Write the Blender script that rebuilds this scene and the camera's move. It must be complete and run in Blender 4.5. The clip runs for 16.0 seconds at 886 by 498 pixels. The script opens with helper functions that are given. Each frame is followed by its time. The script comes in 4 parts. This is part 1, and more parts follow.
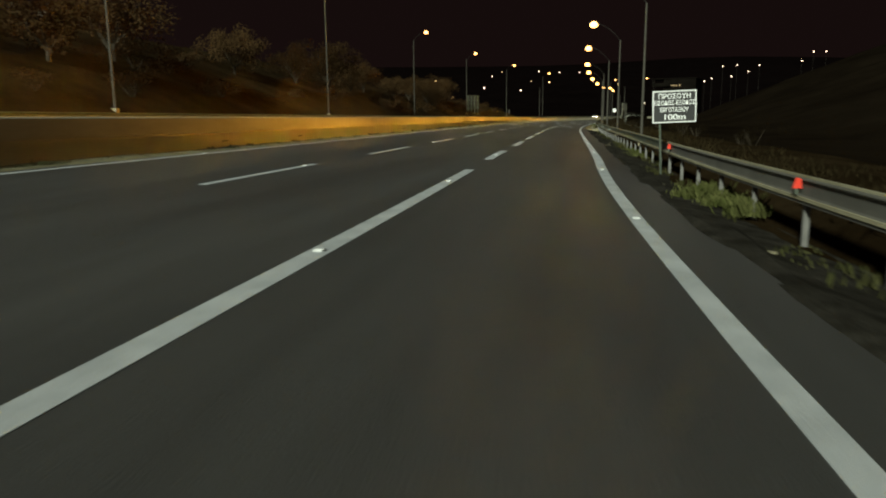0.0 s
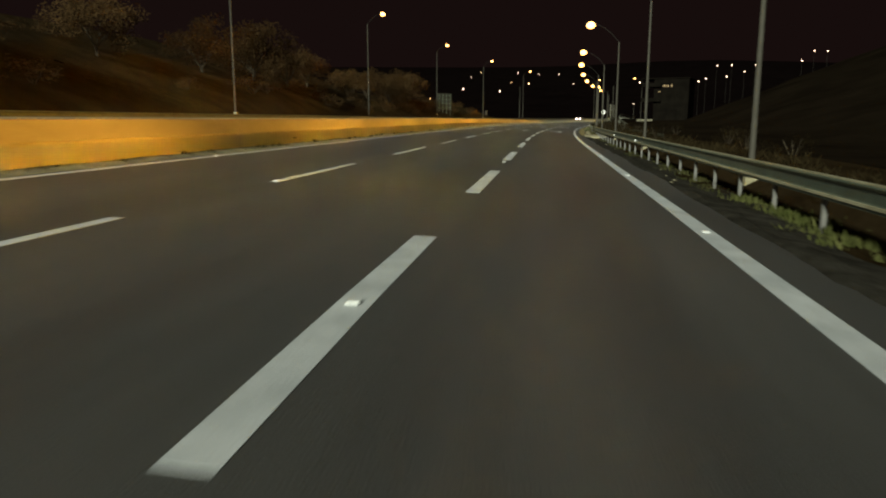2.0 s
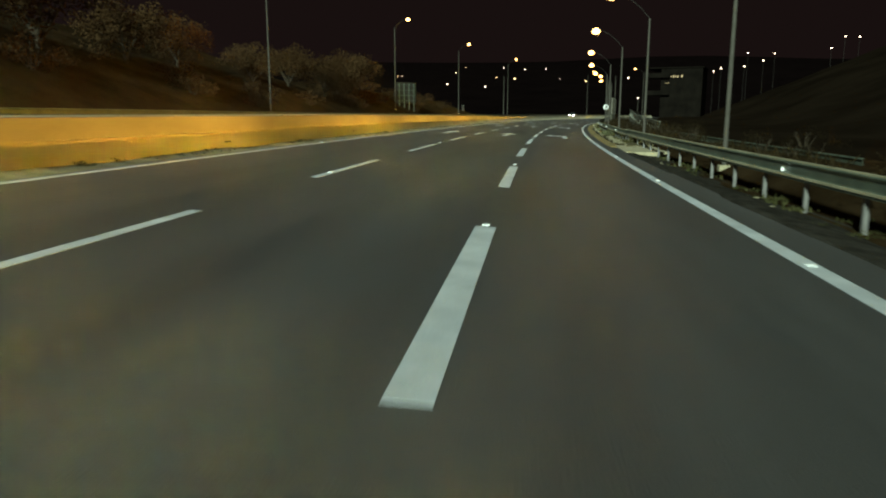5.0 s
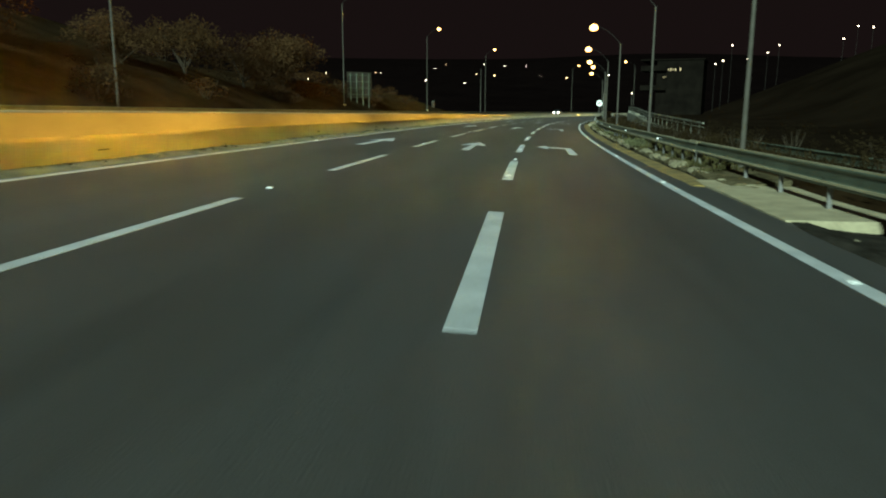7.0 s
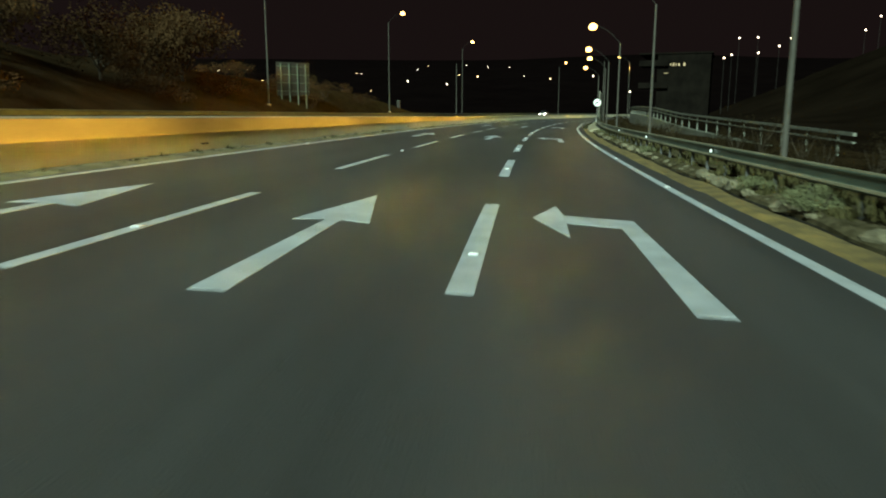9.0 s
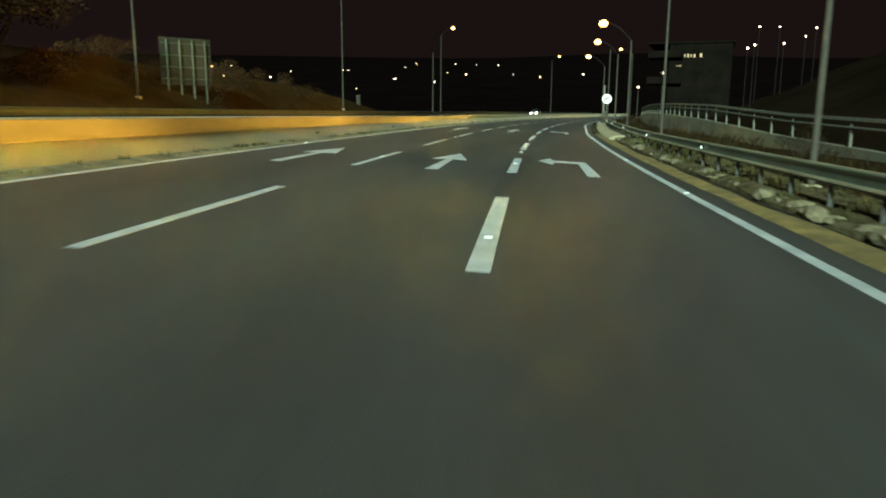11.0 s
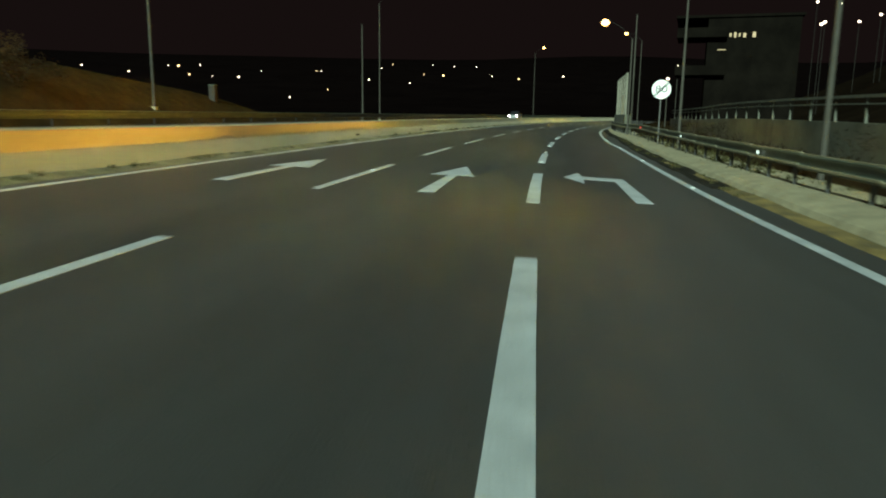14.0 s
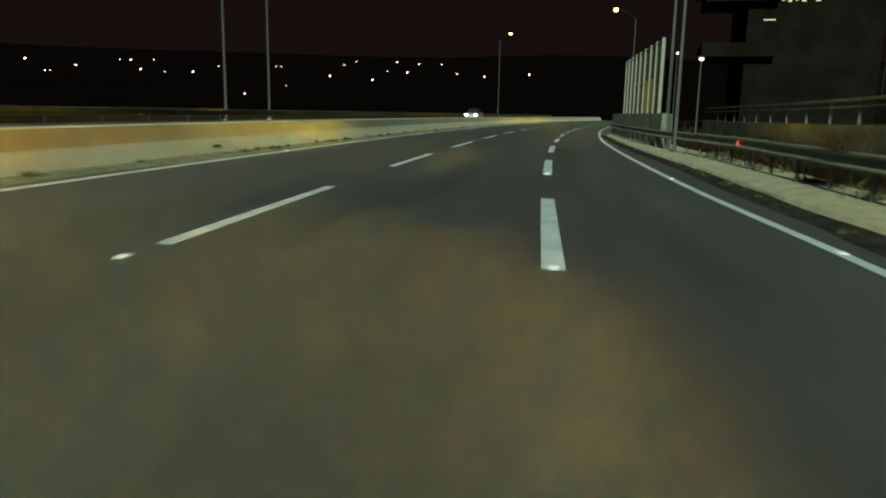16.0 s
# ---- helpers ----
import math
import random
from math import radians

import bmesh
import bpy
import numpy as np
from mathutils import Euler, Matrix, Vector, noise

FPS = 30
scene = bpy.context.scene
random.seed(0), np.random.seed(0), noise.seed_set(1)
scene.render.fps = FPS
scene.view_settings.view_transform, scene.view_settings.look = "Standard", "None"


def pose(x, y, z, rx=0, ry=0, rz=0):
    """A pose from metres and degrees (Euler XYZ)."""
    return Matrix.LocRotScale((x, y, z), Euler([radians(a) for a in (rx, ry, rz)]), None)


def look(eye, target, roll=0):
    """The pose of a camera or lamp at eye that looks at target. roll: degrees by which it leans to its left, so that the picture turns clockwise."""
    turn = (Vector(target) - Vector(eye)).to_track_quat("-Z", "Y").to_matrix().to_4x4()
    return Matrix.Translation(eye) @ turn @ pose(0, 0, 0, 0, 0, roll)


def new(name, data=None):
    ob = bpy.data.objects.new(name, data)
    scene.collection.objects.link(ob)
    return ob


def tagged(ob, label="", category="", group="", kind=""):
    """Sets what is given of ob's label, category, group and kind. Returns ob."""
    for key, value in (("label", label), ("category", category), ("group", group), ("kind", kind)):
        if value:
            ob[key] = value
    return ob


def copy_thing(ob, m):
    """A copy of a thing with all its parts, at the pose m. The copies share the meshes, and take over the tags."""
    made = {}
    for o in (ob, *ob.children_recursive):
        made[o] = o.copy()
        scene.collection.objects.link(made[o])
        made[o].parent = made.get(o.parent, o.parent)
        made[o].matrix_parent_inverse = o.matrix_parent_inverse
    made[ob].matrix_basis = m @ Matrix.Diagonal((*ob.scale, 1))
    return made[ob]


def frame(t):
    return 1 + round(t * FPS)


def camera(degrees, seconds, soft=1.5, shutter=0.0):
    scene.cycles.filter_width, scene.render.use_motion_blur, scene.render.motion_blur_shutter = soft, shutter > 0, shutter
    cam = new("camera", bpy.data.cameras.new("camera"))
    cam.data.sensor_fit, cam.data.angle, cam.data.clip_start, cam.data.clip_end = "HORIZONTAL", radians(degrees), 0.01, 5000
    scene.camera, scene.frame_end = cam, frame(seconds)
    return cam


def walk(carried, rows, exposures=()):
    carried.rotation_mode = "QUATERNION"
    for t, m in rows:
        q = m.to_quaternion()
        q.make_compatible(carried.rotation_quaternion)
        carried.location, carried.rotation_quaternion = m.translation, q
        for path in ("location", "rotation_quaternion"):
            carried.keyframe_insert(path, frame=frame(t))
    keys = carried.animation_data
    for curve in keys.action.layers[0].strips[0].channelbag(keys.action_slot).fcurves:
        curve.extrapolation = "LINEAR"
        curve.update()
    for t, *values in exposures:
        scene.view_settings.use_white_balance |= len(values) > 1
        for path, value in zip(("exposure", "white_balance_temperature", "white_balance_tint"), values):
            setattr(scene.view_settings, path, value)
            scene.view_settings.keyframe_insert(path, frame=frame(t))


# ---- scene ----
cam = camera(63.36, 16.0, soft=2.0, shutter=0.4)
PATH = [
    (0.0, pose(2.857, -0.103, 1.371, 79.633, 0.483, 10.438)),
    (0.5, pose(2.506, 5.132, 1.392, 79.718, 0.405, 10.006)),
    (1.0, pose(2.089, 10.620, 1.401, 79.707, 0.608, 9.779)),
    (1.5, pose(1.780, 15.980, 1.416, 79.418, 0.004, 9.470)),
    (2.0, pose(1.455, 21.226, 1.429, 79.695, -0.010, 8.820)),
    (2.5, pose(1.212, 26.793, 1.444, 79.514, -0.066, 8.497)),
    (3.0, pose(1.000, 32.387, 1.452, 79.390, -0.018, 8.492)),
    (3.5, pose(0.808, 37.999, 1.442, 79.301, -0.143, 8.290)),
    (4.0, pose(0.667, 43.522, 1.458, 79.488, -0.194, 8.192)),
    (5.0, pose(0.329, 54.462, 1.474, 79.385, -0.068, 7.734)),
    (5.8, pose(0.103, 63.105, 1.481, 79.270, 0.052, 7.283)),
    (6.5, pose(-0.038, 70.950, 1.462, 79.046, 0.057, 6.775)),
    (7.0, pose(-0.049, 75.913, 1.490, 79.154, -0.232, 6.198)),
    (7.5, pose(-0.085, 81.376, 1.490, 79.171, -0.302, 5.735)),
    (8.0, pose(-0.043, 86.757, 1.497, 78.918, -0.251, 5.323)),
    (8.5, pose(0.070, 92.045, 1.497, 78.965, -0.285, 5.058)),
    (9.0, pose(0.219, 97.625, 1.476, 79.284, -0.084, 4.928)),
    (9.8, pose(0.383, 105.980, 1.483, 79.308, -0.450, 4.604)),
    (10.6, pose(0.633, 114.895, 1.484, 79.217, -0.450, 4.271)),
    (11.5, pose(0.987, 125.511, 1.487, 79.114, -0.455, 3.861)),
    (12.0, pose(1.223, 131.882, 1.490, 79.367, -0.759, 3.774)),
    (12.5, pose(1.506, 138.286, 1.494, 79.308, -0.598, 3.613)),
    (13.0, pose(1.862, 145.237, 1.494, 79.210, -0.221, 3.157)),
    (13.5, pose(2.203, 151.813, 1.497, 79.282, -0.316, 2.771)),
    (14.0, pose(2.739, 158.672, 1.500, 79.354, -0.702, 2.445)),
    (14.5, pose(3.216, 165.899, 1.515, 79.109, -1.077, 1.977)),
    (15.0, pose(3.846, 173.033, 1.502, 79.294, -1.185, 1.494)),
    (15.5, pose(4.500, 179.958, 1.511, 79.317, -1.509, 0.674)),
    (16.0, pose(5.288, 187.199, 1.492, 79.264, -1.051, -0.196)),
]
walk(cam, PATH, exposures=[
    (0.0, -0.15, 10300, 43), (2.2, 0.0, 11000, 46), (2.8, 0.25, 11800, 48), (4.2, 0.25, 10300, 36), (6.3, 0.25, 8500, 21), (9.2, 0.33, 8700, 21), (11.5, 0.45, 9000, 22), (12.2, 0.42, 9000, 22), (13.0, 0.1, 8800, 22), (16.0, 0.1, 9000, 23)])

# ---- night sky, sun in place of the headlights, exposure ----
world = bpy.data.worlds.new("night_sky")
scene.world = world
world.use_nodes = True
world.node_tree.nodes["Background"].inputs[0].default_value = (0.60, 0.45, 0.52, 1)
world.node_tree.nodes["Background"].inputs[1].default_value = 0.010
# Added sun from behind stands in for the car's own moving headlights.
headlight_sun = new("headlight_sun", bpy.data.lights.new("headlight_sun", "SUN"))
headlight_sun.data.energy, headlight_sun.data.angle, headlight_sun.data.color = 7.2, radians(4), (0.44, 0.83, 0.86)
headlight_sun.matrix_world = look((-14, -60, 27), (0, 0, 0))
SODIUM = (1.0, 0.68, 0.13)
RIGHT_LAMP_WATTS, LEFT_LAMP_WATTS = 4300, 9800

# ---- the road's line: curvature by chainage, crossfall to the right ----
KNOTS = (-60, 45, 70, 95, 120, 170, 220, 300, 440)
BENDS = (-0.000193, -0.000193, -0.000236, -0.000009, 0.000923, 0.000954, 0.001498, 0.001442, 0.001442)
CHAIN = np.arange(-60, 441, 1.0)
_k = np.interp(CHAIN, KNOTS, BENDS)
HEAD = np.r_[0, np.cumsum((_k[1:] + _k[:-1]) / 2)]
HEAD -= np.interp(40, CHAIN, HEAD)
LINE_X = np.r_[0, np.cumsum((np.sin(HEAD[1:]) + np.sin(HEAD[:-1])) / 2)]
LINE_Y = np.r_[0, np.cumsum((np.cos(HEAD[1:]) + np.cos(HEAD[:-1])) / 2)]
LINE_X -= np.interp(40, CHAIN, LINE_X)
LINE_Y -= np.interp(40, CHAIN, LINE_Y)
LANE_R, LANE_M, LANE_L = 3.65, 3.97, 4.1       # lane widths: near, middle, far
EDGE_L = -LANE_M - LANE_L
DASH, PERIOD, DASH_0 = 6.02, 11.375, 52.41


def heading(s):
    return float(np.interp(s, CHAIN, HEAD))


def crossfall(s):
    return radians(float(np.interp(s, (60, 130, 230), (2.6, 2.4, 1.7))))


def widening(s):
    """The near side flares out a little where the walk begins."""
    k = min(max((66 - s) / 20, 0.0), 1.3)
    return 0.561 * k * k - 0.228 * k


def at(s, d, z=0.0):
    """A place at chainage s, d metres right of the lane line, z above the sloping road plane (flat past its edges)."""
    h, e = heading(s), crossfall(s)
    d += widening(s) if d > 3 else 0.0
    dz = min(max(d, -23.0), 7.0)
    return Vector((float(np.interp(s, CHAIN, LINE_X)) + d * math.cos(h), float(np.interp(s, CHAIN, LINE_Y)) - d * math.sin(h), z - math.sin(e) * dz))


def stand(s, d, z=0.0, turn=0.0):
    """A pose at a place of the road with y along it and z up."""
    p = at(s, d, z)
    return pose(p.x, p.y, p.z, 0, 0, -math.degrees(heading(s)) + turn)


# ---- materials ----
def material(name, colour, rough=0.8, metal=0.0, other=None, scale=2.0, detail=6.0, bump=0.0, bump_scale=40.0, fine=0.0, coords="Object", stretch=(1, 1, 1), emit=0.0, spec=0.5):
    m = bpy.data.materials.new(name)
    m.use_nodes = True
    nt = m.node_tree
    b = nt.nodes["Principled BSDF"]
    b.inputs["Roughness"].default_value, b.inputs["Metallic"].default_value = rough, metal
    b.inputs["Specular IOR Level"].default_value = spec
    b.inputs["Base Color"].default_value = (*colour, 1)
    tc = nt.nodes.new("ShaderNodeTexCoord")
    mp = nt.nodes.new("ShaderNodeMapping")
    mp.inputs["Scale"].default_value = stretch
    nt.links.new(tc.outputs[coords], mp.inputs[0])
    if other:
        n1 = nt.nodes.new("ShaderNodeTexNoise")
        n1.inputs["Scale"].default_value, n1.inputs["Detail"].default_value, n1.inputs["Roughness"].default_value = scale, detail, 0.62
        nt.links.new(mp.outputs[0], n1.inputs["Vector"])
        ramp = nt.nodes.new("ShaderNodeValToRGB")
        ramp.color_ramp.elements[0].position, ramp.color_ramp.elements[1].position = 0.36, 0.66
        ramp.color_ramp.elements[0].color, ramp.color_ramp.elements[1].color = (*colour, 1), (*other, 1)
        nt.links.new(n1.outputs[0], ramp.inputs[0])
        out = ramp.outputs[0]
        if fine:
            n2 = nt.nodes.new("ShaderNodeTexNoise")
            n2.inputs["Scale"].default_value, n2.inputs["Detail"].default_value = bump_scale, 3
            nt.links.new(tc.outputs[coords], n2.inputs["Vector"])
            mx = nt.nodes.new("ShaderNodeMix")
            mx.data_type, mx.blend_type = "RGBA", "OVERLAY"
            mx.inputs[0].default_value = fine
            nt.links.new(out, mx.inputs[6])
            nt.links.new(n2.outputs[0], mx.inputs[7])
            out = mx.outputs[2]
        nt.links.new(out, b.inputs["Base Color"])
    if bump:
        n3 = nt.nodes.new("ShaderNodeTexNoise")
        n3.inputs["Scale"].default_value, n3.inputs["Detail"].default_value = bump_scale, 4
        nt.links.new(tc.outputs[coords], n3.inputs["Vector"])
        bp = nt.nodes.new("ShaderNodeBump")
        bp.inputs["Strength"].default_value, bp.inputs["Distance"].default_value = bump, 0.02
        nt.links.new(n3.outputs[0], bp.inputs["Height"])
        nt.links.new(bp.outputs[0], b.inputs["Normal"])
    if emit:
        b.inputs["Emission Color"].default_value, b.inputs["Emission Strength"].default_value = (*colour, 1), emit
    return m


ASPHALT = material("asphalt", (0.039, 0.0385, 0.037), 0.5, other=(0.064, 0.063, 0.060), scale=0.5, bump=0.35, bump_scale=55, fine=0.35, coords="UV", stretch=(0.12, 1.1, 1), spec=0.5)
PAINT = material("worn_white_road_paint", (0.34, 0.37, 0.385), 0.6, other=(0.48, 0.515, 0.53), scale=1.6, bump=0.3, bump_scale=60, fine=0.25)
STUD = material("reflective_road_stud", (0.55, 0.56, 0.55), 0.35, other=(0.65, 0.66, 0.65), scale=9)
CONCRETE = material("stained_concrete", (0.38, 0.335, 0.235), 0.85, other=(0.48, 0.425, 0.31), scale=0.7, bump=0.25, bump_scale=30, fine=0.2, coords="UV", stretch=(0.35, 1.3, 1))
OLD_CONCRETE = material("rough_concrete", (0.24, 0.203, 0.128), 0.9, other=(0.36, 0.305, 0.195), scale=1.8, bump=0.7, bump_scale=18, fine=0.4)
SAND = material("gritty_sand_and_dust", (0.10, 0.068, 0.022), 0.95, other=(0.27, 0.175, 0.050), scale=1.9, bump=0.8, bump_scale=30, fine=0.4)
FOOT_DIRT = material("mossy_dust", (0.085, 0.075, 0.035), 0.95, other=(0.21, 0.18, 0.095), scale=1.6, bump=0.8, bump_scale=30, fine=0.4)
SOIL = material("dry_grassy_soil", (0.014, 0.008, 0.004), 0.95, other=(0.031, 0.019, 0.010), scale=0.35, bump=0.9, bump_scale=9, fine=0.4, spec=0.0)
GRASS = material("dry_roadside_grass", (0.024, 0.027, 0.010), 0.8, other=(0.062, 0.058, 0.026), scale=1.5, spec=0.0)
LEAF = material("dusty_dark_leaves", (0.034, 0.017, 0.008), 0.85, other=(0.058, 0.030, 0.014), scale=0.6, spec=0.0)
BARK = material("grey_bark", (0.03, 0.022, 0.016), 0.9, other=(0.055, 0.042, 0.03), scale=5, spec=0.0)
STEEL = material("weathered_galvanised_steel", (0.046, 0.064, 0.048), 0.45, 0.15, other=(0.085, 0.11, 0.082), scale=1.2, fine=0.2, bump=0.1)
PALE_STEEL = material("dull_pale_galvanised_steel", (0.075, 0.070, 0.060), 0.75, 0.0, other=(0.11, 0.104, 0.09), scale=1.2, fine=0.2, bump=0.1)
# Paler than the beam: lamplight on its edges is put into this colour.
LAMPLIT_EDGE = material("lamplit_steel_edge", (0.22, 0.19, 0.115), 0.85, other=(0.34, 0.30, 0.20), scale=0.9, fine=0.3)
POST = material("pale_galvanised_post", (0.10, 0.095, 0.088), 0.6, 0.1, other=(0.15, 0.145, 0.135), scale=4, bump=0.1)
POLE = material("grey_painted_pole", (0.045, 0.040, 0.032), 0.7, 0.0, other=(0.065, 0.058, 0.048), scale=3, spec=0.2)
# Darkened copy of the pole paint; unlit arms and far posts are coloured in.
UNLIT_STEEL = material("unlit_steel", (0.018, 0.016, 0.014), 0.8, other=(0.028, 0.025, 0.022), scale=3, spec=0.1)
# Darker than the other posts: shade below the rail is in this colour.
RAIL_POST = material("shaded_rail_post", (0.045, 0.044, 0.040), 0.7, 0.1, other=(0.075, 0.073, 0.066), scale=4)
DARK_STEEL = material("dark_weathered_steel", (0.05, 0.048, 0.045), 0.7, other=(0.08, 0.075, 0.07), scale=3)
SODIUM_GLASS = material("lit_sodium_bowl", (1.0, 0.60, 0.20), 0.3, emit=7)
HEADLIGHT = material("lit_headlight", (0.90, 0.96, 1.0), 0.3, emit=40)
TOWN_WHITE = material("far_white_lamp", (1.0, 0.93, 0.80), 0.3, emit=6)
TOWN_WARM = material("far_warm_lamp", (1.0, 0.75, 0.40), 0.3, emit=6)
BLACK_SHEET = material("matt_black_sign_sheet", (0.010, 0.010, 0.011), 0.5)
WHITE_SHEET = material("white_reflective_sheet", (0.82, 0.83, 0.82), 0.45, other=(0.88, 0.89, 0.88), scale=3)
GREY_SHEET = material("grey_reflective_sheet", (0.62, 0.63, 0.63), 0.5)
SLASH_INK = material("dark_grey_sign_ink", (0.11, 0.11, 0.112), 0.5)
DARK_INK = material("black_sign_ink", (0.015, 0.015, 0.016), 0.5)
RED = material("red_reflector", (0.85, 0.05, 0.03), 0.3)
YELLOW = material("yellow_panel", (0.62, 0.37, 0.09), 0.6, other=(0.52, 0.30, 0.07), scale=2)
BOARD = material("bare_sign_back", (0.016, 0.011, 0.006), 0.8, 0.0, other=(0.024, 0.016, 0.009), scale=0.8)
# Near-black render: the wall's lack of light is put into its colour.
UNLIT_WALL = material("unlit_render", (0.0045, 0.0036, 0.003), 0.9, other=(0.008, 0.0064, 0.005), scale=0.4, bump=0.3, spec=0.0)
EARTH = material("lamplit_bare_earth", (0.020, 0.012, 0.006), 0.95, other=(0.036, 0.023, 0.011), scale=1.3, bump=0.8, bump_scale=8, fine=0.4, spec=0.0)
# Darker ground for the outer slopes; their lack of light is in the colour.
UNLIT_SLOPE = material("unlit_slope", (0.007, 0.0045, 0.003), 1.0, other=(0.013, 0.0085, 0.0055), scale=0.08, bump=0.8, bump_scale=2.0, spec=0.0)
RUBBLE_SOIL = material("tan_rubble_soil", (0.045, 0.037, 0.020), 0.95, other=(0.135, 0.11, 0.066), scale=3.0, bump=0.9, bump_scale=18, fine=0.5, spec=0.0)
VERGE_GRIT = material("dark_verge_grit", (0.018, 0.016, 0.013), 0.95, other=(0.040, 0.036, 0.030), scale=2.5, bump=0.9, bump_scale=22, fine=0.5, spec=0.0)
# Far darker than real scrub: the unlit night is put into the colour.
UNLIT_HILL = material("unlit_hill", (0.0030, 0.0017, 0.0017), 1.0, other=(0.0046, 0.0027, 0.0026), scale=0.02, spec=0.0)
RUBBER = material("black_rubber", (0.02, 0.02, 0.02), 0.8)
CAR_PAINT = material("silver_car_paint", (0.30, 0.31, 0.32), 0.3, 0.5)
DARK_GLASS = material("dark_car_glass", (0.015, 0.016, 0.018), 0.08)
CLEAR = bpy.data.materials.new("dusty_clear_panel")
CLEAR.use_nodes = True
_b = CLEAR.node_tree.nodes["Principled BSDF"]
_b.inputs["Base Color"].default_value, _b.inputs["Roughness"].default_value, _b.inputs["Alpha"].default_value = (0.24, 0.20, 0.125, 1), 0.6, 0.5


# ---- mesh helpers ----
def mesh_of(name, verts, faces, mat, smooth=False, uvs=None):
    me = bpy.data.meshes.new(name)
    me.from_pydata([tuple(v) for v in verts], [], faces)
    me.materials.append(mat)
    if uvs:
        layer = me.uv_layers.new(name="UVMap")
        for lp in me.loops:
            layer.data[lp.index].uv = uvs[lp.vertex_index]
    if smooth:
        me.polygons.foreach_set("use_smooth", [True] * len(me.polygons))
    me.update()
    return me


def part(name, data, parent=None, label="", m=None, mat=None):
    """A mesh object (from a bmesh or a mesh) under a thing or a part, placed in its parent's space."""
    if isinstance(data, bmesh.types.BMesh):
        me = bpy.data.meshes.new(name)
        bmesh.ops.recalc_face_normals(data, faces=data.faces)
        data.to_mesh(me)
        data.free()
        if mat:
            me.materials.append(mat)
    else:
        me = data
    ob = new(name, me)
    if parent:
        ob.parent = parent
    if m is not None:
        ob.matrix_basis = m
    if label:
        ob["label"] = label
    return ob


def box(bm, x0, x1, y0, y1, z0, z1, bevel=0.0):
    r = bmesh.ops.create_cube(bm, size=1.0, matrix=Matrix.Translation(((x0 + x1) / 2, (y0 + y1) / 2, (z0 + z1) / 2)) @ Matrix.Diagonal((x1 - x0, y1 - y0, z1 - z0, 1)))
    if bevel:
        edges = list({e for v in r["verts"] for e in v.link_edges})
        bmesh.ops.bevel(bm, geom=edges, offset=bevel, segments=2, affect="EDGES", profile=0.6)


def tube(bm, a, b, r0, r1=None, n=10, caps=True):
    a, b = Vector(a), Vector(b)
    q = (b - a).to_track_quat("Z", "Y").to_matrix().to_4x4()
    bmesh.ops.create_cone(bm, cap_ends=caps, segments=n, radius1=r0, radius2=r0 if r1 is None else r1, depth=(b - a).length, matrix=Matrix.Translation((a + b) / 2) @ q)


def sweep(name, profile, s0, s1, step, mat, closed=True, smooth=False, wobble=0.0, shift=None, tall=None):
    """A profile of (d, z) swept along the road; uv in metres. shift moves it sideways by chainage, tall scales its height."""
    n = max(1, round((s1 - s0) / step))
    verts, uvs, faces, k = [], [], [], len(profile)
    run = [0.0]
    for a, b in zip(profile, profile[1:]):
        run.append(run[-1] + math.hypot(b[0] - a[0], b[1] - a[1]))
    for i in range(n + 1):
        s = s0 + (s1 - s0) * i / n
        for j, (d, z) in enumerate(profile):
            w = wobble * noise.noise((s * 0.37, j * 3.1, d)) if wobble else 0.0
            verts.append(at(s, d + w + (shift(s) if shift else 0.0), z * (tall(s) if tall else 1.0) + w * 0.5))
            uvs.append((s, run[j]))
    for i in range(n):
        for j in range(k if closed else k - 1):
            a, b = i * k + j, i * k + (j + 1) % k
            faces.append((a, a + k, b + k, b))
    if closed:
        faces.append(tuple(range(k)))
        faces.append(tuple(n * k + j for j in reversed(range(k))))
    return mesh_of(name, verts, faces, mat, smooth, uvs)


def structure(name, me, label, category):
    return tagged(new(name, me), label, category, kind="structure")


# ---- ground: one sheet with the cutting, the banks and the far hills ----
def rise(s, d):
    """Height of the ground above the road plane."""
    z = -0.12
    wob = noise.noise((s * 0.05, d * 0.06, 1.0)) + 0.5 * noise.noise((s * 0.17, d * 0.2, 4.0))
    if d < -22.5:
        high = np.interp(s, (-60, 60, 170, 200, 218, 228, 237, 243, 251, 255, 259, 330), (9, 9, 8, 5.0, 3.7, 3.5, 2.95, 2.65, 2.15, 1.7, 0.4, 0.3))
        wide = float(np.interp(s, (190, 216), (17.0, 4.4)))
        z += float(high) * min(1.0, (-22.5 - d) / wide) ** 0.85 + 0.5 * wob * min(1, (-22.5 - d) / 6)
    elif d > 5.9:
        k = min(1.0, (d - 5.9) / 1.0)
        z += k * float(np.interp(s, (0, 60, 130, 150, 440), (0.55, 0.55, 0.5, 0.5, 0.7)))
        if d > 9.5:
            z += min(1, (d - 9.5) / 8) * float(np.interp(s, (0, 120, 200, 440), (-1.5, -0.5, 0.6, 1.0)))
        if d > 26:
            z += float(np.interp(d, (26, 60, 130, 240), (0, 15, 40, 58))) * float(np.interp(s, (0, 90, 200, 320, 440), (0.15, 0.35, 0.9, 1.0, 1.0)))
        z += 0.18 * wob * k * (1 if d < 26 else 6)
    return z


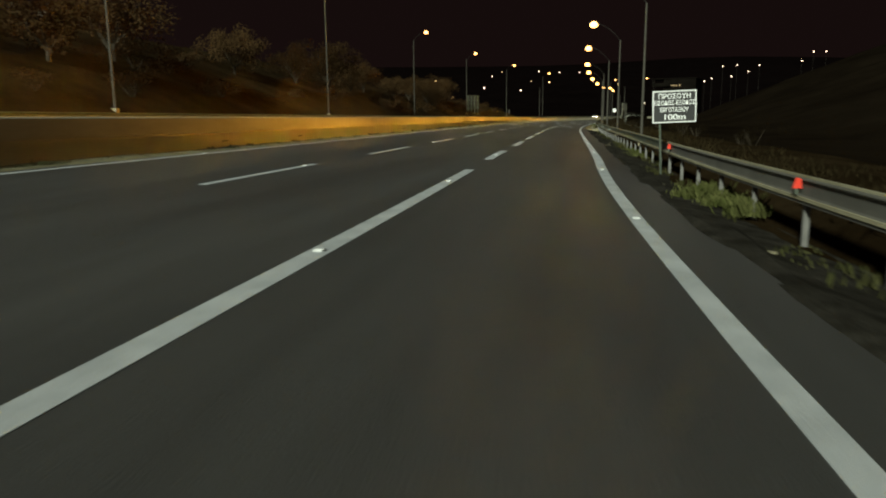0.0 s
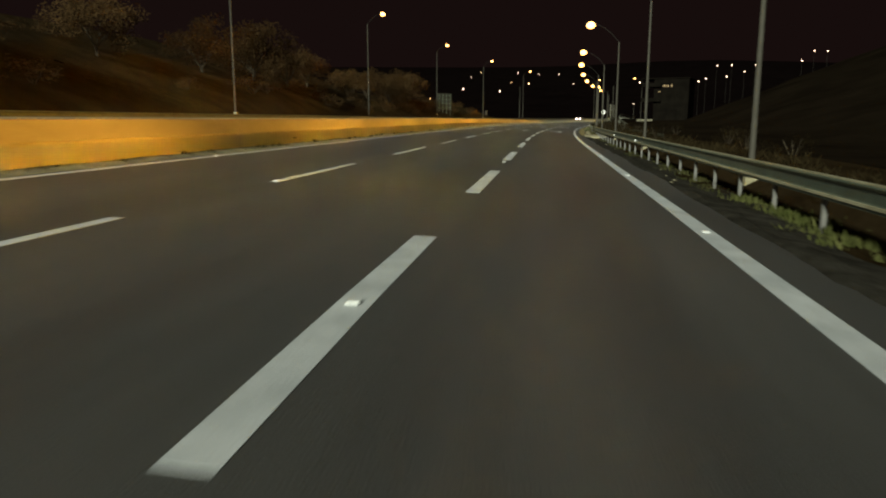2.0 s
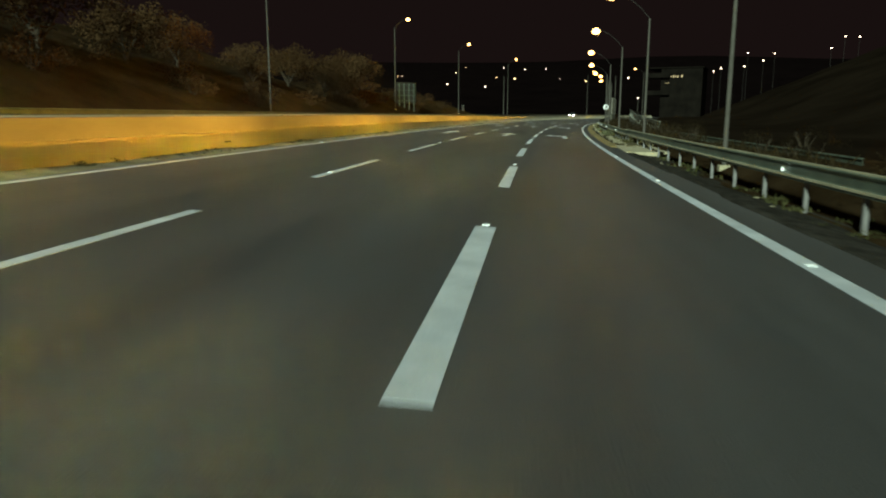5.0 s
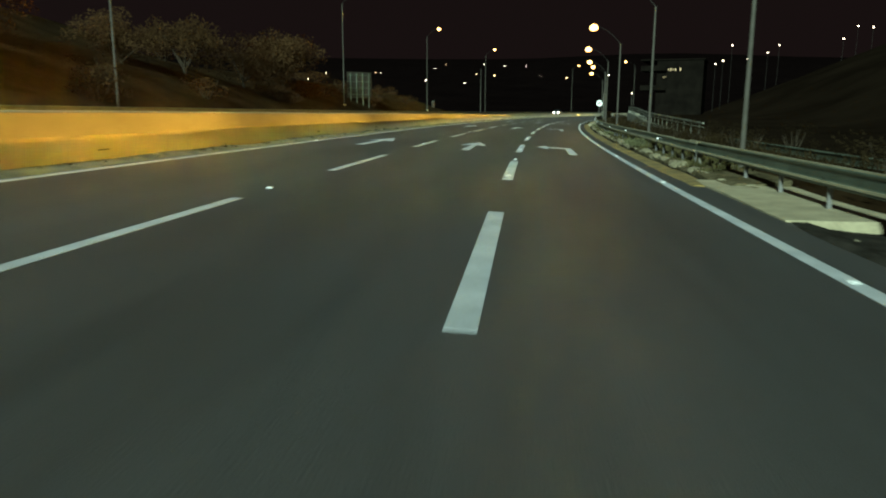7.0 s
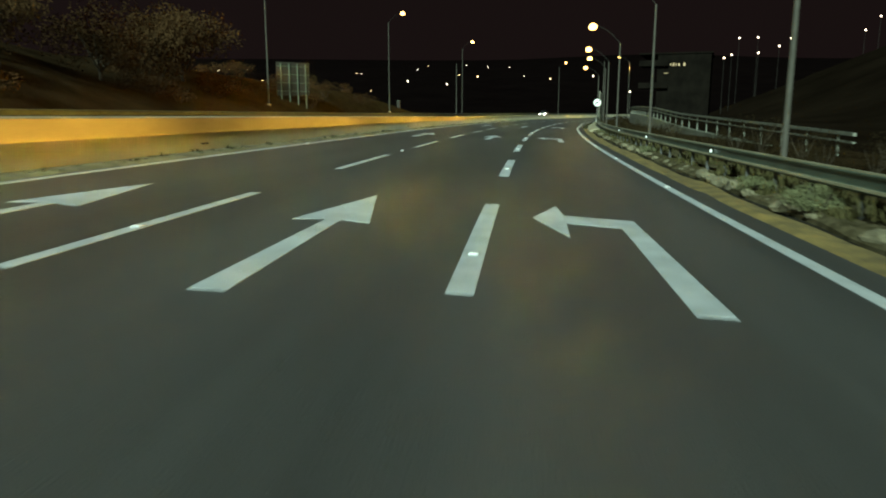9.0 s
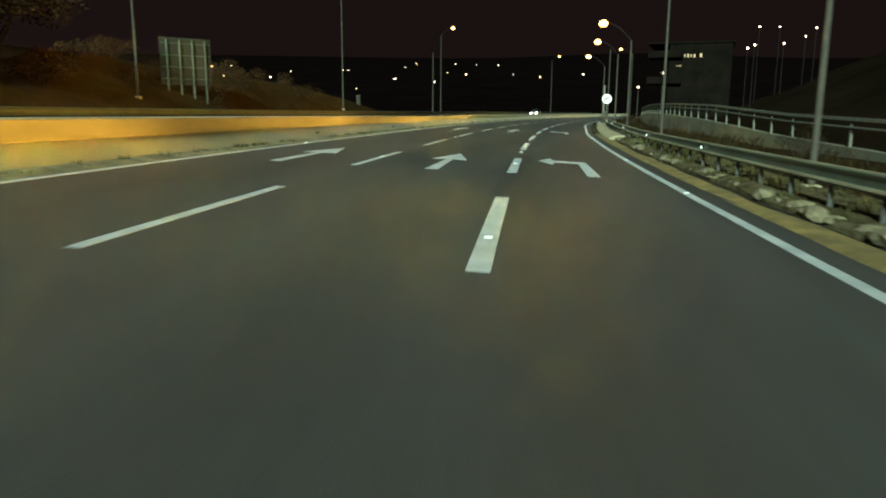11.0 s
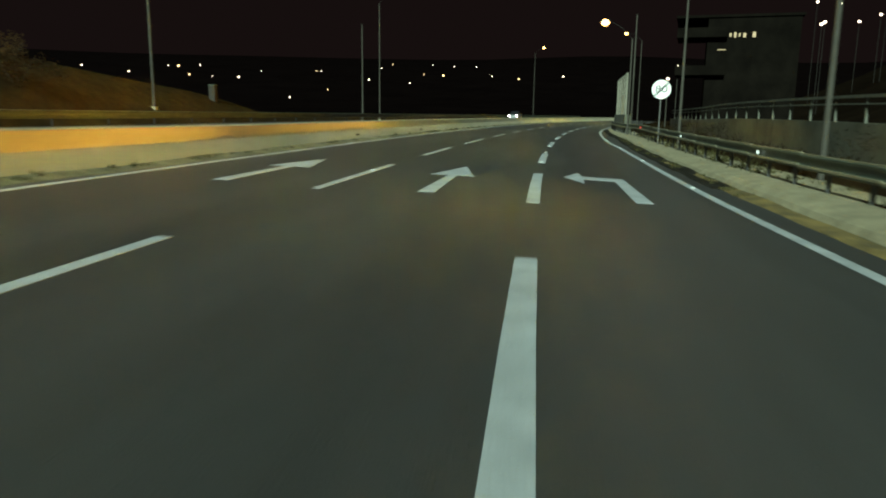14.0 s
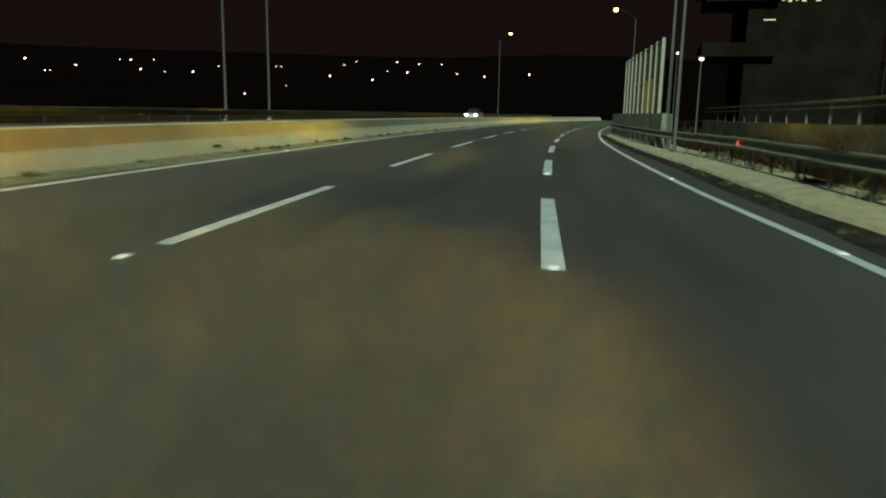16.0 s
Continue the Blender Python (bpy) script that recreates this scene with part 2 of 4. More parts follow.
D_STEPS = [-130, -110, -85, -70, -60, -52, -46, -42, -39.5, -37, -35, -33, -31, -29, -27, -25, -23.5, -22.5, -9.2, 4.3, 4.7, 5.2, 5.6, 5.9, 6.2, 6.5, 6.9, 7.4, 8, 9, 10, 12, 14, 17, 20, 24, 28, 33, 40, 50, 65, 85, 110, 150, 200, 280, 380]
S_STEPS = list(range(-60, 441, 4))
gv, gf = [], []
for s in S_STEPS:
    for d in D_STEPS:
        p = at(s, d, rise(s, d))
        fade = max(0.0, min(1.0, (abs(d + 15) - 260) / 120 if d > 0 else (-d - 85) / 45)) if abs(d) > 60 else 0.0
        fade = max(fade, min(1.0, max(-30 - s, s - 400, 0) / 30))
        p.z = p.z * (1 - fade) - 6.0 * fade
        gv.append(p)
for i in range(len(S_STEPS) - 1):
    for j in range(len(D_STEPS) - 1):
        a, k = i * len(D_STEPS) + j, len(D_STEPS)
        gf.append((a, a + 1, a + k + 1, a + k))
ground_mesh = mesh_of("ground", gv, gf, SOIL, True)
ground_mesh.materials.append(UNLIT_SLOPE)
# The mound's paler earth also paints in the lamplight falling on it.
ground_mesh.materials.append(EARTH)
# Faces far from the road get the darkened, unlit-looking colour.
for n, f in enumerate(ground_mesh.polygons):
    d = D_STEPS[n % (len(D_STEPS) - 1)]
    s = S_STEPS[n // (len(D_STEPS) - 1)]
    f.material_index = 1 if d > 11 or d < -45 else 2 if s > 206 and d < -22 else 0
ground = structure("ground", ground_mesh, "dark dry grassy soil of verges and cutting, outer slopes coloured darker as unlit", "ground")
n, hv, hf = 96, [], []
for i in range(n):
    a = 2 * math.pi * i / n
    for r, z in ((0.5, -4.0), (420, -5.0), (800, 14.0), (1150, 52.0), (1600, 104.0), (2400, 165.0), (4200, 120.0)):
        z += (z > 20) * z * 0.22 * noise.noise((math.cos(a) * 3, math.sin(a) * 3, r * 0.002))
        hv.append((40 + r * math.sin(a), 150 + r * math.cos(a), z))
for i in range(n):
    for j in range(6):
        a, b = i * 7 + j, (i + 1) % n * 7 + j
        hf.append((a, a + 1, b + 1, b))
backdrop = structure("backdrop", mesh_of("backdrop", hv, hf, UNLIT_HILL, True), "wooded hills coloured black as unlit on the night horizon", "hills")

# ---- road, markings ----
rv, ru, rf = [], [], []
ds = [4.55 - i * 13.9 / 12 for i in range(13)]
ss = [-30 + 3 * i for i in range(154)]
for s in ss:
    for d in ds:
        rv.append(at(s, d))
        ru.append((s, d))
for i in range(len(ss) - 1):
    for j in range(12):
        a = i * 13 + j
        rf.append((a, a + 13, a + 14, a + 1))
road = structure("road", mesh_of("road", rv, rf, ASPHALT, True, ru), "dark worn asphalt motorway carriageway with white lane markings", "road")


def flat_piece(name, outline, s0, d0, parent, mat=PAINT, lift=0.006):
    """A painted shape: a list of (along, across) in metres, laid on the road at s0, d0."""
    bm = bmesh.new()
    lo = [bm.verts.new(at(s0 + a, d0 + c, lift)) for a, c in outline]
    f = bm.faces.new(lo)
    r = bmesh.ops.extrude_face_region(bm, geom=[f])
    for v in r["geom"]:
        if isinstance(v, bmesh.types.BMVert):
            v.co.z -= 0.005
    return part(name, bm, parent, mat=mat)


def drift(s, d):
    """The lane line shifts a little where the walk begins."""
    k = min(max((66 - s) / 20, 0.0), 1.3)
    near_edge = float(np.interp(s, (56, 66, 76, 88, 205, 214, 226, 236, 243, 250, 260, 272, 300), (0.0, 0.05, 0.04, 0.0, 0.0, -0.10, -0.06, -0.12, -0.38, -0.50, -0.66, -0.85, -0.9)))
    return 0.321 * k - 0.099 * k * k if d == 0 else near_edge if d > 0 else 0.0


def line_piece(name, s0, s1, d, w, step=3.0, lift=0.006, wide=None):
    n = max(1, round((s1 - s0) / step))
    verts, faces = [], []
    for i in range(n + 1):
        s = s0 + (s1 - s0) * i / n
        j = 0.006 * noise.noise((s * 2.1, d, 0)) + drift(s, d)
        w = wide(s) if wide else w
        verts += [at(s, d - w / 2 + j, lift), at(s, d + w / 2 + j, lift), at(s, d + w / 2 + j, 0.001), at(s, d - w / 2 + j, 0.001)]
    for i in range(n):
        a = i * 4
        faces += [(a, a + 1, a + 5, a + 4), (a + 1, a + 2, a + 6, a + 5), (a + 3, a, a + 4, a + 7)]
    faces += [(0, 3, 2, 1), (4 * n, 4 * n + 1, 4 * n + 2, 4 * n + 3)]
    return part(name, mesh_of(name, verts, faces, PAINT), road)


line_piece("edge_line", 0, 420, LANE_R, 0.2, wide=lambda s: float(np.interp(s, (50, 58, 66, 80, 150), (0.22, 0.26, 0.30, 0.27, 0.19))))
line_piece("edge_line", 0, 420, EDGE_L, 0.18)
for k in range(-4, 33):
    s = DASH_0 + PERIOD * k
    if s + DASH > 62 or k < -4:
        line_piece("lane_dash", s - {14: 0.4, 15: 1.0}.get(k, 0.0), s + DASH - {11: 0.45, 15: 1.3}.get(k, 0.0), 0.0, 0.28 if s < 100 else 0.24)
    line_piece("lane_dash", s - 0.15, s + DASH + (0.4 if k == 14 else -0.2), -LANE_M, 0.18)
line_piece("long_lane_dash", 14.0, 59.0, 0.0, 0.25)


def stud_at(s, d):
    bm = bmesh.new()
    box(bm, -0.055, 0.055, -0.05, 0.05, 0, 0.022, 0.008)
    part("road_stud", bm, road, m=stand(s, d + drift(s, d), 0.007), mat=STUD)


for s in (47, 55.4, 66.5, 85.1, 91, 104, 116, 132.9, 138.8, 145.1, 157, 168, 180.6, 186.8, 192.9, 198.5, 222.3, 228.5, 234.4, 246):
    stud_at(s, 0.0)
for k in range(20):
    stud_at(51.1 + 10.3 * k, LANE_R)
    if k < 12:
        stud_at(39.9 + 17.6 * k, -LANE_M)
        stud_at(60.0 + 21.0 * k, EDGE_L)


def straight_arrow(s, d):
    flat_piece("road_arrow", [(0, -0.16), (0, 0.16), (3.9, 0.10), (3.75, 0.52), (6.75, 0.0), (3.75, -0.52), (3.9, -0.10)], s, d, road)


def bent_arrow(s, d):
    flat_piece("road_arrow", [(0, -0.16), (0, 0.16), (5.1, 0.10), (5.3, -0.90), (6.4, -0.98), (4.9, -1.37), (3.35, -0.92), (4.55, -0.90), (4.35, -0.16)], s, d, road)


for s in (143.0, 177.4, 212.0):
    straight_arrow(s, -2.0)
    straight_arrow(s, -6.05)
    bent_arrow(s + 0.2, 2.02)

# ---- median barrier, opposite carriageway ----
def barrier_tall(s):
    """The barrier sinks a little along the bend."""
    return float(np.interp(s, (0, 100, 130, 160, 200, 218, 245, 300), (1.04, 1.0, 1.06, 0.98, 0.88, 0.79, 0.81, 0.82)))


structure("median_barrier", sweep("median_barrier", [(-8.80, -0.1), (-8.80, 0.06), (-9.08, 0.46), (-9.13, 0.54), (-9.16, 0.64), (-9.25, 0.99), (-9.28, 1.02), (-9.55, 1.02), (-9.58, 0.99), (-9.67, 0.64), (-9.75, 0.46), (-10.03, 0.06), (-10.03, -0.1)], -30, 420, 3, CONCRETE, tall=barrier_tall), "stained grey concrete median crash barrier", "barrier")
structure("road_opposite", sweep("road_opposite", [(-9.6, 0.36), (-22.4, 0.06), (-22.4, -0.3), (-9.6, -0.3)], -30, 420, 4, ASPHALT), "dark asphalt carriageway behind the median barrier", "road")


# ---- guard rails ----
def w_beam(d, z, side, tall=1.2):
    """A corrugated rail; side is -1 when its face looks left."""
    shape = [(0.0, 0.0), (0.055, 0.012), (0.06, 0.075), (0.015, 0.11), (0.012, 0.15), (0.012, 0.21), (0.015, 0.25), (0.05, 0.283), (0.048, 0.296), (0.0, 0.318)]
    front = [(d + side * a, z + tall * b) for a, b in shape]
    back = [(d + side * (a - 0.006), z + tall * b) for a, b in reversed(shape)]
    return front + [(d - side * 0.02, z + tall * 0.321), (d - side * 0.02, z + tall * 0.312)] + back[1:]


def guard_rail(name, s0, s1, d, zf, side, label, gap=2.2, beam=4.0, post=POST, steel=STEEL, tall=1.2, first=0.5, low=-0.3, shift=None, edge=None):
    rail = tagged(new(name), label, "guard rail", "roadside guard rails")
    s = s0
    while s < s1 - 0.1:
        e = min(s + beam, s1)
        z = zf((s + e) / 2)
        part("beam", sweep("beam", w_beam(d, z, side, tall), s, e + 0.04, 2.0, steel, shift=shift), rail)
        # Thin pale strips paint in the lamplight caught by the upward edges.
        if edge:
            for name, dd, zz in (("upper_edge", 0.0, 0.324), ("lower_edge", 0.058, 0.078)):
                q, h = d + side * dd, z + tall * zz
                part(name, sweep(name, [(q - side * 0.022, h - 0.01), (q - side * 0.02, h + 0.016), (q + side * 0.014, h + 0.014), (q + side * 0.016, h - 0.03)], s, e, 2.0, edge, shift=shift), rail, "pale strip painting in lamplight on the beam edge")
        s = e
    bm = bmesh.new()
    box(bm, -0.04, 0.04, -0.03, 0.03, 0, 1.0, 0.006)
    me = bpy.data.meshes.new("post")
    bm.to_mesh(me)
    bm.free()
    me.materials.append(post)
    s = s0 + first
    while s < s1:
        z = zf(s)
        part("post", me, rail, m=stand(s, d - side * 0.04 + (shift(s) if shift else 0.0), low) @ Matrix.Diagonal((1, 1, z + 0.07 - low, 1)))
        s += gap
    return rail


def rail_a(s):
    return 0.45


def rail_b(s):
    return float(np.interp(s, (136, 150, 195, 216, 228, 250, 260), (0.46, 0.52, 0.50, 0.64, 0.70, 0.78, 0.72)))


def rail_shift(s):
    """The rail draws in round the bend."""
    return float(np.interp(s, (246, 252, 257, 262, 270, 285), (0.0, -0.10, -0.45, -0.85, -1.35, -1.9)))


guard_rail("guard_rail", 16, 66, 5.72, rail_a, -1, "dusty pale corrugated guard rail on white-grey posts", gap=2.55, steel=PALE_STEEL, tall=1.15, first=1.05, edge=LAMPLIT_EDGE)
guard_rail("guard_rail", 66, 141, 5.72, rail_a, -1, "dull green-grey corrugated guard rail on pale posts", gap=2.55, tall=1.15, first=2.05, edge=LAMPLIT_EDGE)
guard_rail("guard_rail", 139, 287, 5.55, rail_b, -1, "galvanised guard rail over a rubble verge", gap=1.95, post=RAIL_POST, tall=1.0, first=0.35, low=0.1, shift=rail_shift, edge=LAMPLIT_EDGE)
guard_rail("guard_rail", 20, 420, -22.2, lambda s: 0.42, 1, "dim guard rail along the opposite carriageway", 4.0, 8.0, post=UNLIT_STEEL)
guard_rail("guard_rail", 116, 152, 9.7, lambda s: 0.20, -1, "dim guard rail along the ramp behind the bank", 2.4)


def delineator(s, d, z, mat=RED, k=1.0, label="small red reflector clipped on the guard rail"):
    thing = tagged(new("rail_reflector"), label, "reflector", "rail reflectors")
    thing.matrix_basis = stand(s, d, z) @ Matrix.Diagonal((k, 1, k, 1))
    bm = bmesh.new()
    tri = [bm.verts.new(v) for v in ((-0.06, 0, 0), (0.06, 0, 0), (0.045, 0, 0.13), (-0.02, 0, 0.15))]
    f = bm.faces.new(tri)
    r = bmesh.ops.extrude_face_region(bm, geom=[f])
    for v in r["geom"]:
        if isinstance(v, bmesh.types.BMVert):
            v.co.y += 0.02
    part("lens", bm, thing, mat=mat)
    bm = bmesh.new()
    box(bm, -0.02, 0.02, 0.02, 0.03, -0.08, 0.02)
    part("clip", bm, thing, mat=STEEL)


for s in (50.2, 62.2):
    delineator(s, 5.62, 0.66)
delineator(249.6, 5.45, 0.88)
for s in (98, 110, 146, 158, 170, 182, 194, 206, 218, 230):
    delineator(s, (5.66 if s < 140 else 5.46), (rail_a(s) if s < 140 else rail_b(s)) + 0.14, WHITE_SHEET, 0.55, "tiny white reflector on the guard rail")


# ---- street lamps ----
def street_lamp(s, d, height, reach, drop, watts, label, group="street lamps", tilt=0, spread=165, flat=0.0):
    """A tapered pole with a raking arm towards the carriageway; reach is signed along d, flat is the share of its flat beam against the traffic."""
    lamp = tagged(new("street_lamp"), label, "street lamp", group)
    lamp.matrix_basis = stand(s, d, -0.4)
    foot = max(0.0, rise(s, d))
    top = height + 0.4
    bm = bmesh.new()
    tube(bm, (0, 0, foot), (0, 0, top - 0.8), 0.078, 0.05, 12)
    part("pole", bm, lamp, mat=POLE)
    bm = bmesh.new()
    box(bm, -0.16, 0.16, -0.16, 0.16, foot, foot + 0.52, 0.02)
    part("base", bm, lamp, mat=OLD_CONCRETE)
    bm = bmesh.new()
    pts = [Vector((reach * k, 0, top - 0.8 + (0.8 + drop) * (1 - (1 - k) ** 2))) for k in (0, 0.25, 0.5, 0.75, 0.92)]
    for a, b in zip(pts, pts[1:]):
        tube(bm, a, b, 0.022, 0.018, 8)
    part("arm", bm, lamp, mat=UNLIT_STEEL)
    bm = bmesh.new()
    box(bm, reach - 0.36, reach + 0.36, -0.15, 0.15, top + drop - 0.06, top + drop + 0.10, 0.05)
    head = part("lamp_head", bm, lamp, mat=DARK_STEEL)
    bm = bmesh.new()
    bmesh.ops.create_uvsphere(bm, u_segments=14, v_segments=8, radius=1.0, matrix=Matrix.Translation((reach, 0, top + drop - 0.09)) @ Matrix.Diagonal((0.34, 0.29, 0.25, 1)))
    part("bowl", bm, head, "glowing sodium bowl", mat=SODIUM_GLASS)
    beams = [(pose(reach, 0, top + drop - 0.50, 0, tilt, 0), spread, 1.0)]
    if flat:
        beams = [(pose(reach, 0, top + drop - 0.50, -67, 0, -62), 80, 2.0), (pose(reach, 0, top + drop - 0.50, -83, 0, -6), 30, flat), (pose(reach, 0, top + drop - 0.50, 0, -42, 0), 96, 0.55)]
    for m, cone, share in beams if watts else ():
        light = new("sodium_light", bpy.data.lights.new("sodium_light", "SPOT"))
        light.data.energy, light.data.color, light.data.shadow_soft_size = watts * share, SODIUM, 0.16
        light.data.spot_size, light.data.spot_blend = radians(cone), 0.85
        light.parent = lamp
        light.matrix_basis = m
    return lamp


# The first, at 40.5, is an unseen lamp added for its light.
for s, d, z in ((40.5, 6.35, 7.75), (79.9, 6.4, 8.2), (100.3, 6.4, 8.35), (117.6, 6.35, 8.05), (137.0, 6.35, 7.75), (154.8, 6.3, 7.75), (175.5, 6.35, 7.75), (196.0, 6.4, 7.75), (216.5, 6.5, 7.75), (237.3, 6.4, 8.3), (258.0, 4.95, 8.3)):
    street_lamp(s, d, z, -2.1, 0.55, RIGHT_LAMP_WATTS, "slim grey street lamp with a lit sodium bowl", flat=0.2)
street_lamp(329, 5.6, 15.0, -2.6, 0.5, 2 * LEFT_LAMP_WATTS, "tall lit street lamp beyond the noise screen")
for s, d, z in ((40, -23.8, 14.0), (79, -23.8, 14.0), (117.2, -23.8, 14.0), (155, -23.4, 13.4), (203, -25.2, 14.3), (239, -23.8, 14.1), (283.5, -23.9, 14.4), (374, -22.9, 16.2)):
    street_lamp(s, d, z, 2.1, 0.5, LEFT_LAMP_WATTS, "tall grey street lamp beside the opposite carriageway", group="tall street lamps", tilt=12, spread=150)
spare = tagged(new("lamp_pole"), "tall bare grey pole without a lamp", "pole")
spare.matrix_basis = stand(273.4, -22.3, -0.3)
bm = bmesh.new()
tube(bm, (0, 0, 0), (0, 0, 10.3), 0.09, 0.05, 12)
part("shaft", bm, spare, mat=POLE)
bm = bmesh.new()
box(bm, -0.16, 0.16, -0.16, 0.16, 0, 0.42, 0.02)
part("base", bm, spare, mat=OLD_CONCRETE)

# ---- verge, kerb, rubble ----
def lump(name, seed, size, mat, flat=0.7, label=""):
    """A rough broken stone or clod, as a mesh to share."""
    bm = bmesh.new()
    bmesh.ops.create_icosphere(bm, subdivisions=2, radius=1.0)
    for v in bm.verts:
        v.co *= 1 + 0.45 * noise.noise(v.co * 1.3 + Vector((seed * 7.1, seed, 0))) + 0.2 * noise.noise(v.co * 4 + Vector((0, seed * 3.3, 0)))
        v.co.z *= flat
    me = bpy.data.meshes.new(name)
    bm.to_mesh(me)
    bm.free()
    me.materials.append(mat)
    return me


rng = random.Random(7)
def footing_shift(s):
    """The footing draws in towards the bend."""
    return float(np.interp(s, (205, 250, 254, 260, 268, 287), (0.14, 0.10, 0.05, -0.26, -0.56, -1.2)))


structure("verge", sweep("verge", [(4.25, -0.05), (4.5, 0.004), (4.8, 0.01), (5.2, -0.05), (5.8, -0.14), (6.3, -0.04), (6.3, -0.5), (4.25, -0.5)], 0, 128, 0.8, VERGE_GRIT, wobble=0.16), "dark gritty soil verge under the guard rail", "verge")
structure("sand_strip", sweep("sand_strip", [(4.12, -0.06), (4.18, -0.004), (4.30, 0.022), (4.52, 0.034), (4.70, 0.02), (4.84, -0.03), (4.84, -0.2)], 133, 226, 0.45, SAND, wobble=0.09), "drift of yellow sand along the edge of the asphalt", "sand")
structure("gutter", sweep("gutter", [(4.5, -0.25), (4.5, -0.03), (4.9, -0.045), (5.1, -0.03), (5.1, -0.25)], 133, 236, 1.0, VERGE_GRIT, wobble=0.05), "dark dirty gutter between sand and broken kerb", "gutter")
structure("verge_footing", sweep("verge_footing", [(4.98, -0.2), (5.02, 0.03), (5.16, 0.10), (5.4, 0.14), (5.7, 0.13), (6.4, 0.26), (6.4, -0.3)], 133, 214, 0.6, RUBBLE_SOIL, wobble=0.16), "weedy strip of soil behind the broken kerb", "verge")
for s0, s1 in ((206, 225.4), (225.5, 251.3), (251.4, 287)):
    structure("concrete_footing", sweep("concrete_footing", [(4.44, -0.2), (4.46, 0.03), (4.54, 0.13), (4.72, 0.20), (5.2, 0.26), (5.75, 0.28), (6.3, 0.30), (6.3, -0.2)], s0, s1, 0.9, OLD_CONCRETE, wobble=0.045, shift=footing_shift), "rough pale concrete footing under the guard rail", "footing")
structure("debris_strip", sweep("debris_strip", [(3.78, -0.04), (3.90, 0.004), (4.1, 0.03), (4.35, 0.035), (4.52, 0.06), (4.52, -0.2)], 216, 287, 0.5, VERGE_GRIT, wobble=0.12, shift=footing_shift), "dark strip of dirt and debris at the footing", "debris")
apron = structure("drain_apron", sweep("drain_apron", [(4.5, -0.2), (4.5, 0.03), (6.5, 0.10), (6.5, -0.2)], 127.6, 134.5, 1.0, OLD_CONCRETE, wobble=0.05), "sandy concrete drain apron beside the guard rail", "apron")
RUBBLE = material("dusty_rubble", (0.115, 0.096, 0.056), 0.95, other=(0.21, 0.178, 0.11), scale=6, bump=0.6, bump_scale=12, fine=0.4)
stones = [lump("rubble_stone", k, 1, RUBBLE, 0.65) for k in range(5)]
for k in range(120):
    s = rng.uniform(136, 209)
    r = rng.choice((0.05, 0.07, 0.10, 0.13, 0.16, 0.20)) * rng.uniform(0.8, 1.2)
    ob = tagged(new("rubble_stone", stones[k % 5]), "pale broken concrete lump lying behind the kerb", "stone", "rubble along the kerb")
    ob.matrix_basis = stand(s, rng.uniform(5.02, 5.30), 0.05 + r * 0.12, rng.uniform(-25, 25)) @ Matrix.Diagonal((r * 0.8, r * 1.9, r * 0.95, 1))
for k in range(14):
    r = rng.uniform(0.025, 0.05)
    ob = tagged(new("litter", stones[k % 5].copy()), "small pale scrap of litter on the verge", "litter", "litter on the verge")
    ob.data.materials[0] = OLD_CONCRETE
    ob.matrix_basis = stand(rng.uniform(42, 132), rng.uniform(4.6, 5.3), 0.01, rng.uniform(0, 360)) @ Matrix.Diagonal((r * 1.6, r, r * 0.5, 1))


for k in range(14):
    r = rng.uniform(0.03, 0.075)
    ob = tagged(new("rubble_stone", stones[k % 5].copy()), "white broken slab of concrete on the drain apron", "stone", "pale rubble at the apron")
    ob.data.materials[0] = OLD_CONCRETE
    ob.matrix_basis = stand(rng.uniform(132.5, 140), rng.uniform(4.95, 5.6), 0.10, rng.uniform(0, 360)) @ Matrix.Diagonal((r * 1.5, r * 1.8, r * 0.6, 1))


def blades(bm, x, y, z, n, tall, spread, rnd):
    for _ in range(n):
        a, h = rnd.uniform(0, 6.283), tall * rnd.uniform(0.4, 1.1)
        bx, by = x + rnd.gauss(0, spread), y + rnd.gauss(0, spread)
        lean, w = rnd.uniform(0.1, 0.8) * h, 0.012 + 0.012 * rnd.random()
        dx, dy = math.cos(a), math.sin(a)
        v = [bm.verts.new(p) for p in ((bx - dy * w, by + dx * w, z), (bx + dy * w, by - dx * w, z), (bx + dx * lean * 0.5 + dy * w * 0.7, by + dy * lean * 0.5 - dx * w * 0.7, z + h * 0.7), (bx + dx * lean, by + dy * lean, z + h))]
        bm.faces.new((v[0], v[1], v[2]))
        bm.faces.new((v[0], v[2], v[3]))


def grass_stuff(name, spots, label, mat=GRASS):
    bm = bmesh.new()
    for s, d, z, n, tall, spread in spots:
        p = at(s, d, z)
        blades(bm, p.x, p.y, p.z, n, tall, spread, rng)
    ob = part(name, bm, mat=mat)
    return tagged(ob, label, "grass", kind="stuff")


grass_stuff("verge_grass", [(rng.uniform(40, 127), 5.2 + abs(rng.gauss(0, 0.3)), -0.08, 22, rng.choice((0.06, 0.1, 0.16)), 0.16) for _ in range(60)] + [(rng.uniform(79, 128), rng.uniform(5.75, 6.4), -0.05, 30, rng.choice((0.06, 0.10, 0.15)), 0.2) for _ in range(70)], "dry tufts of green and straw grass along the verge")
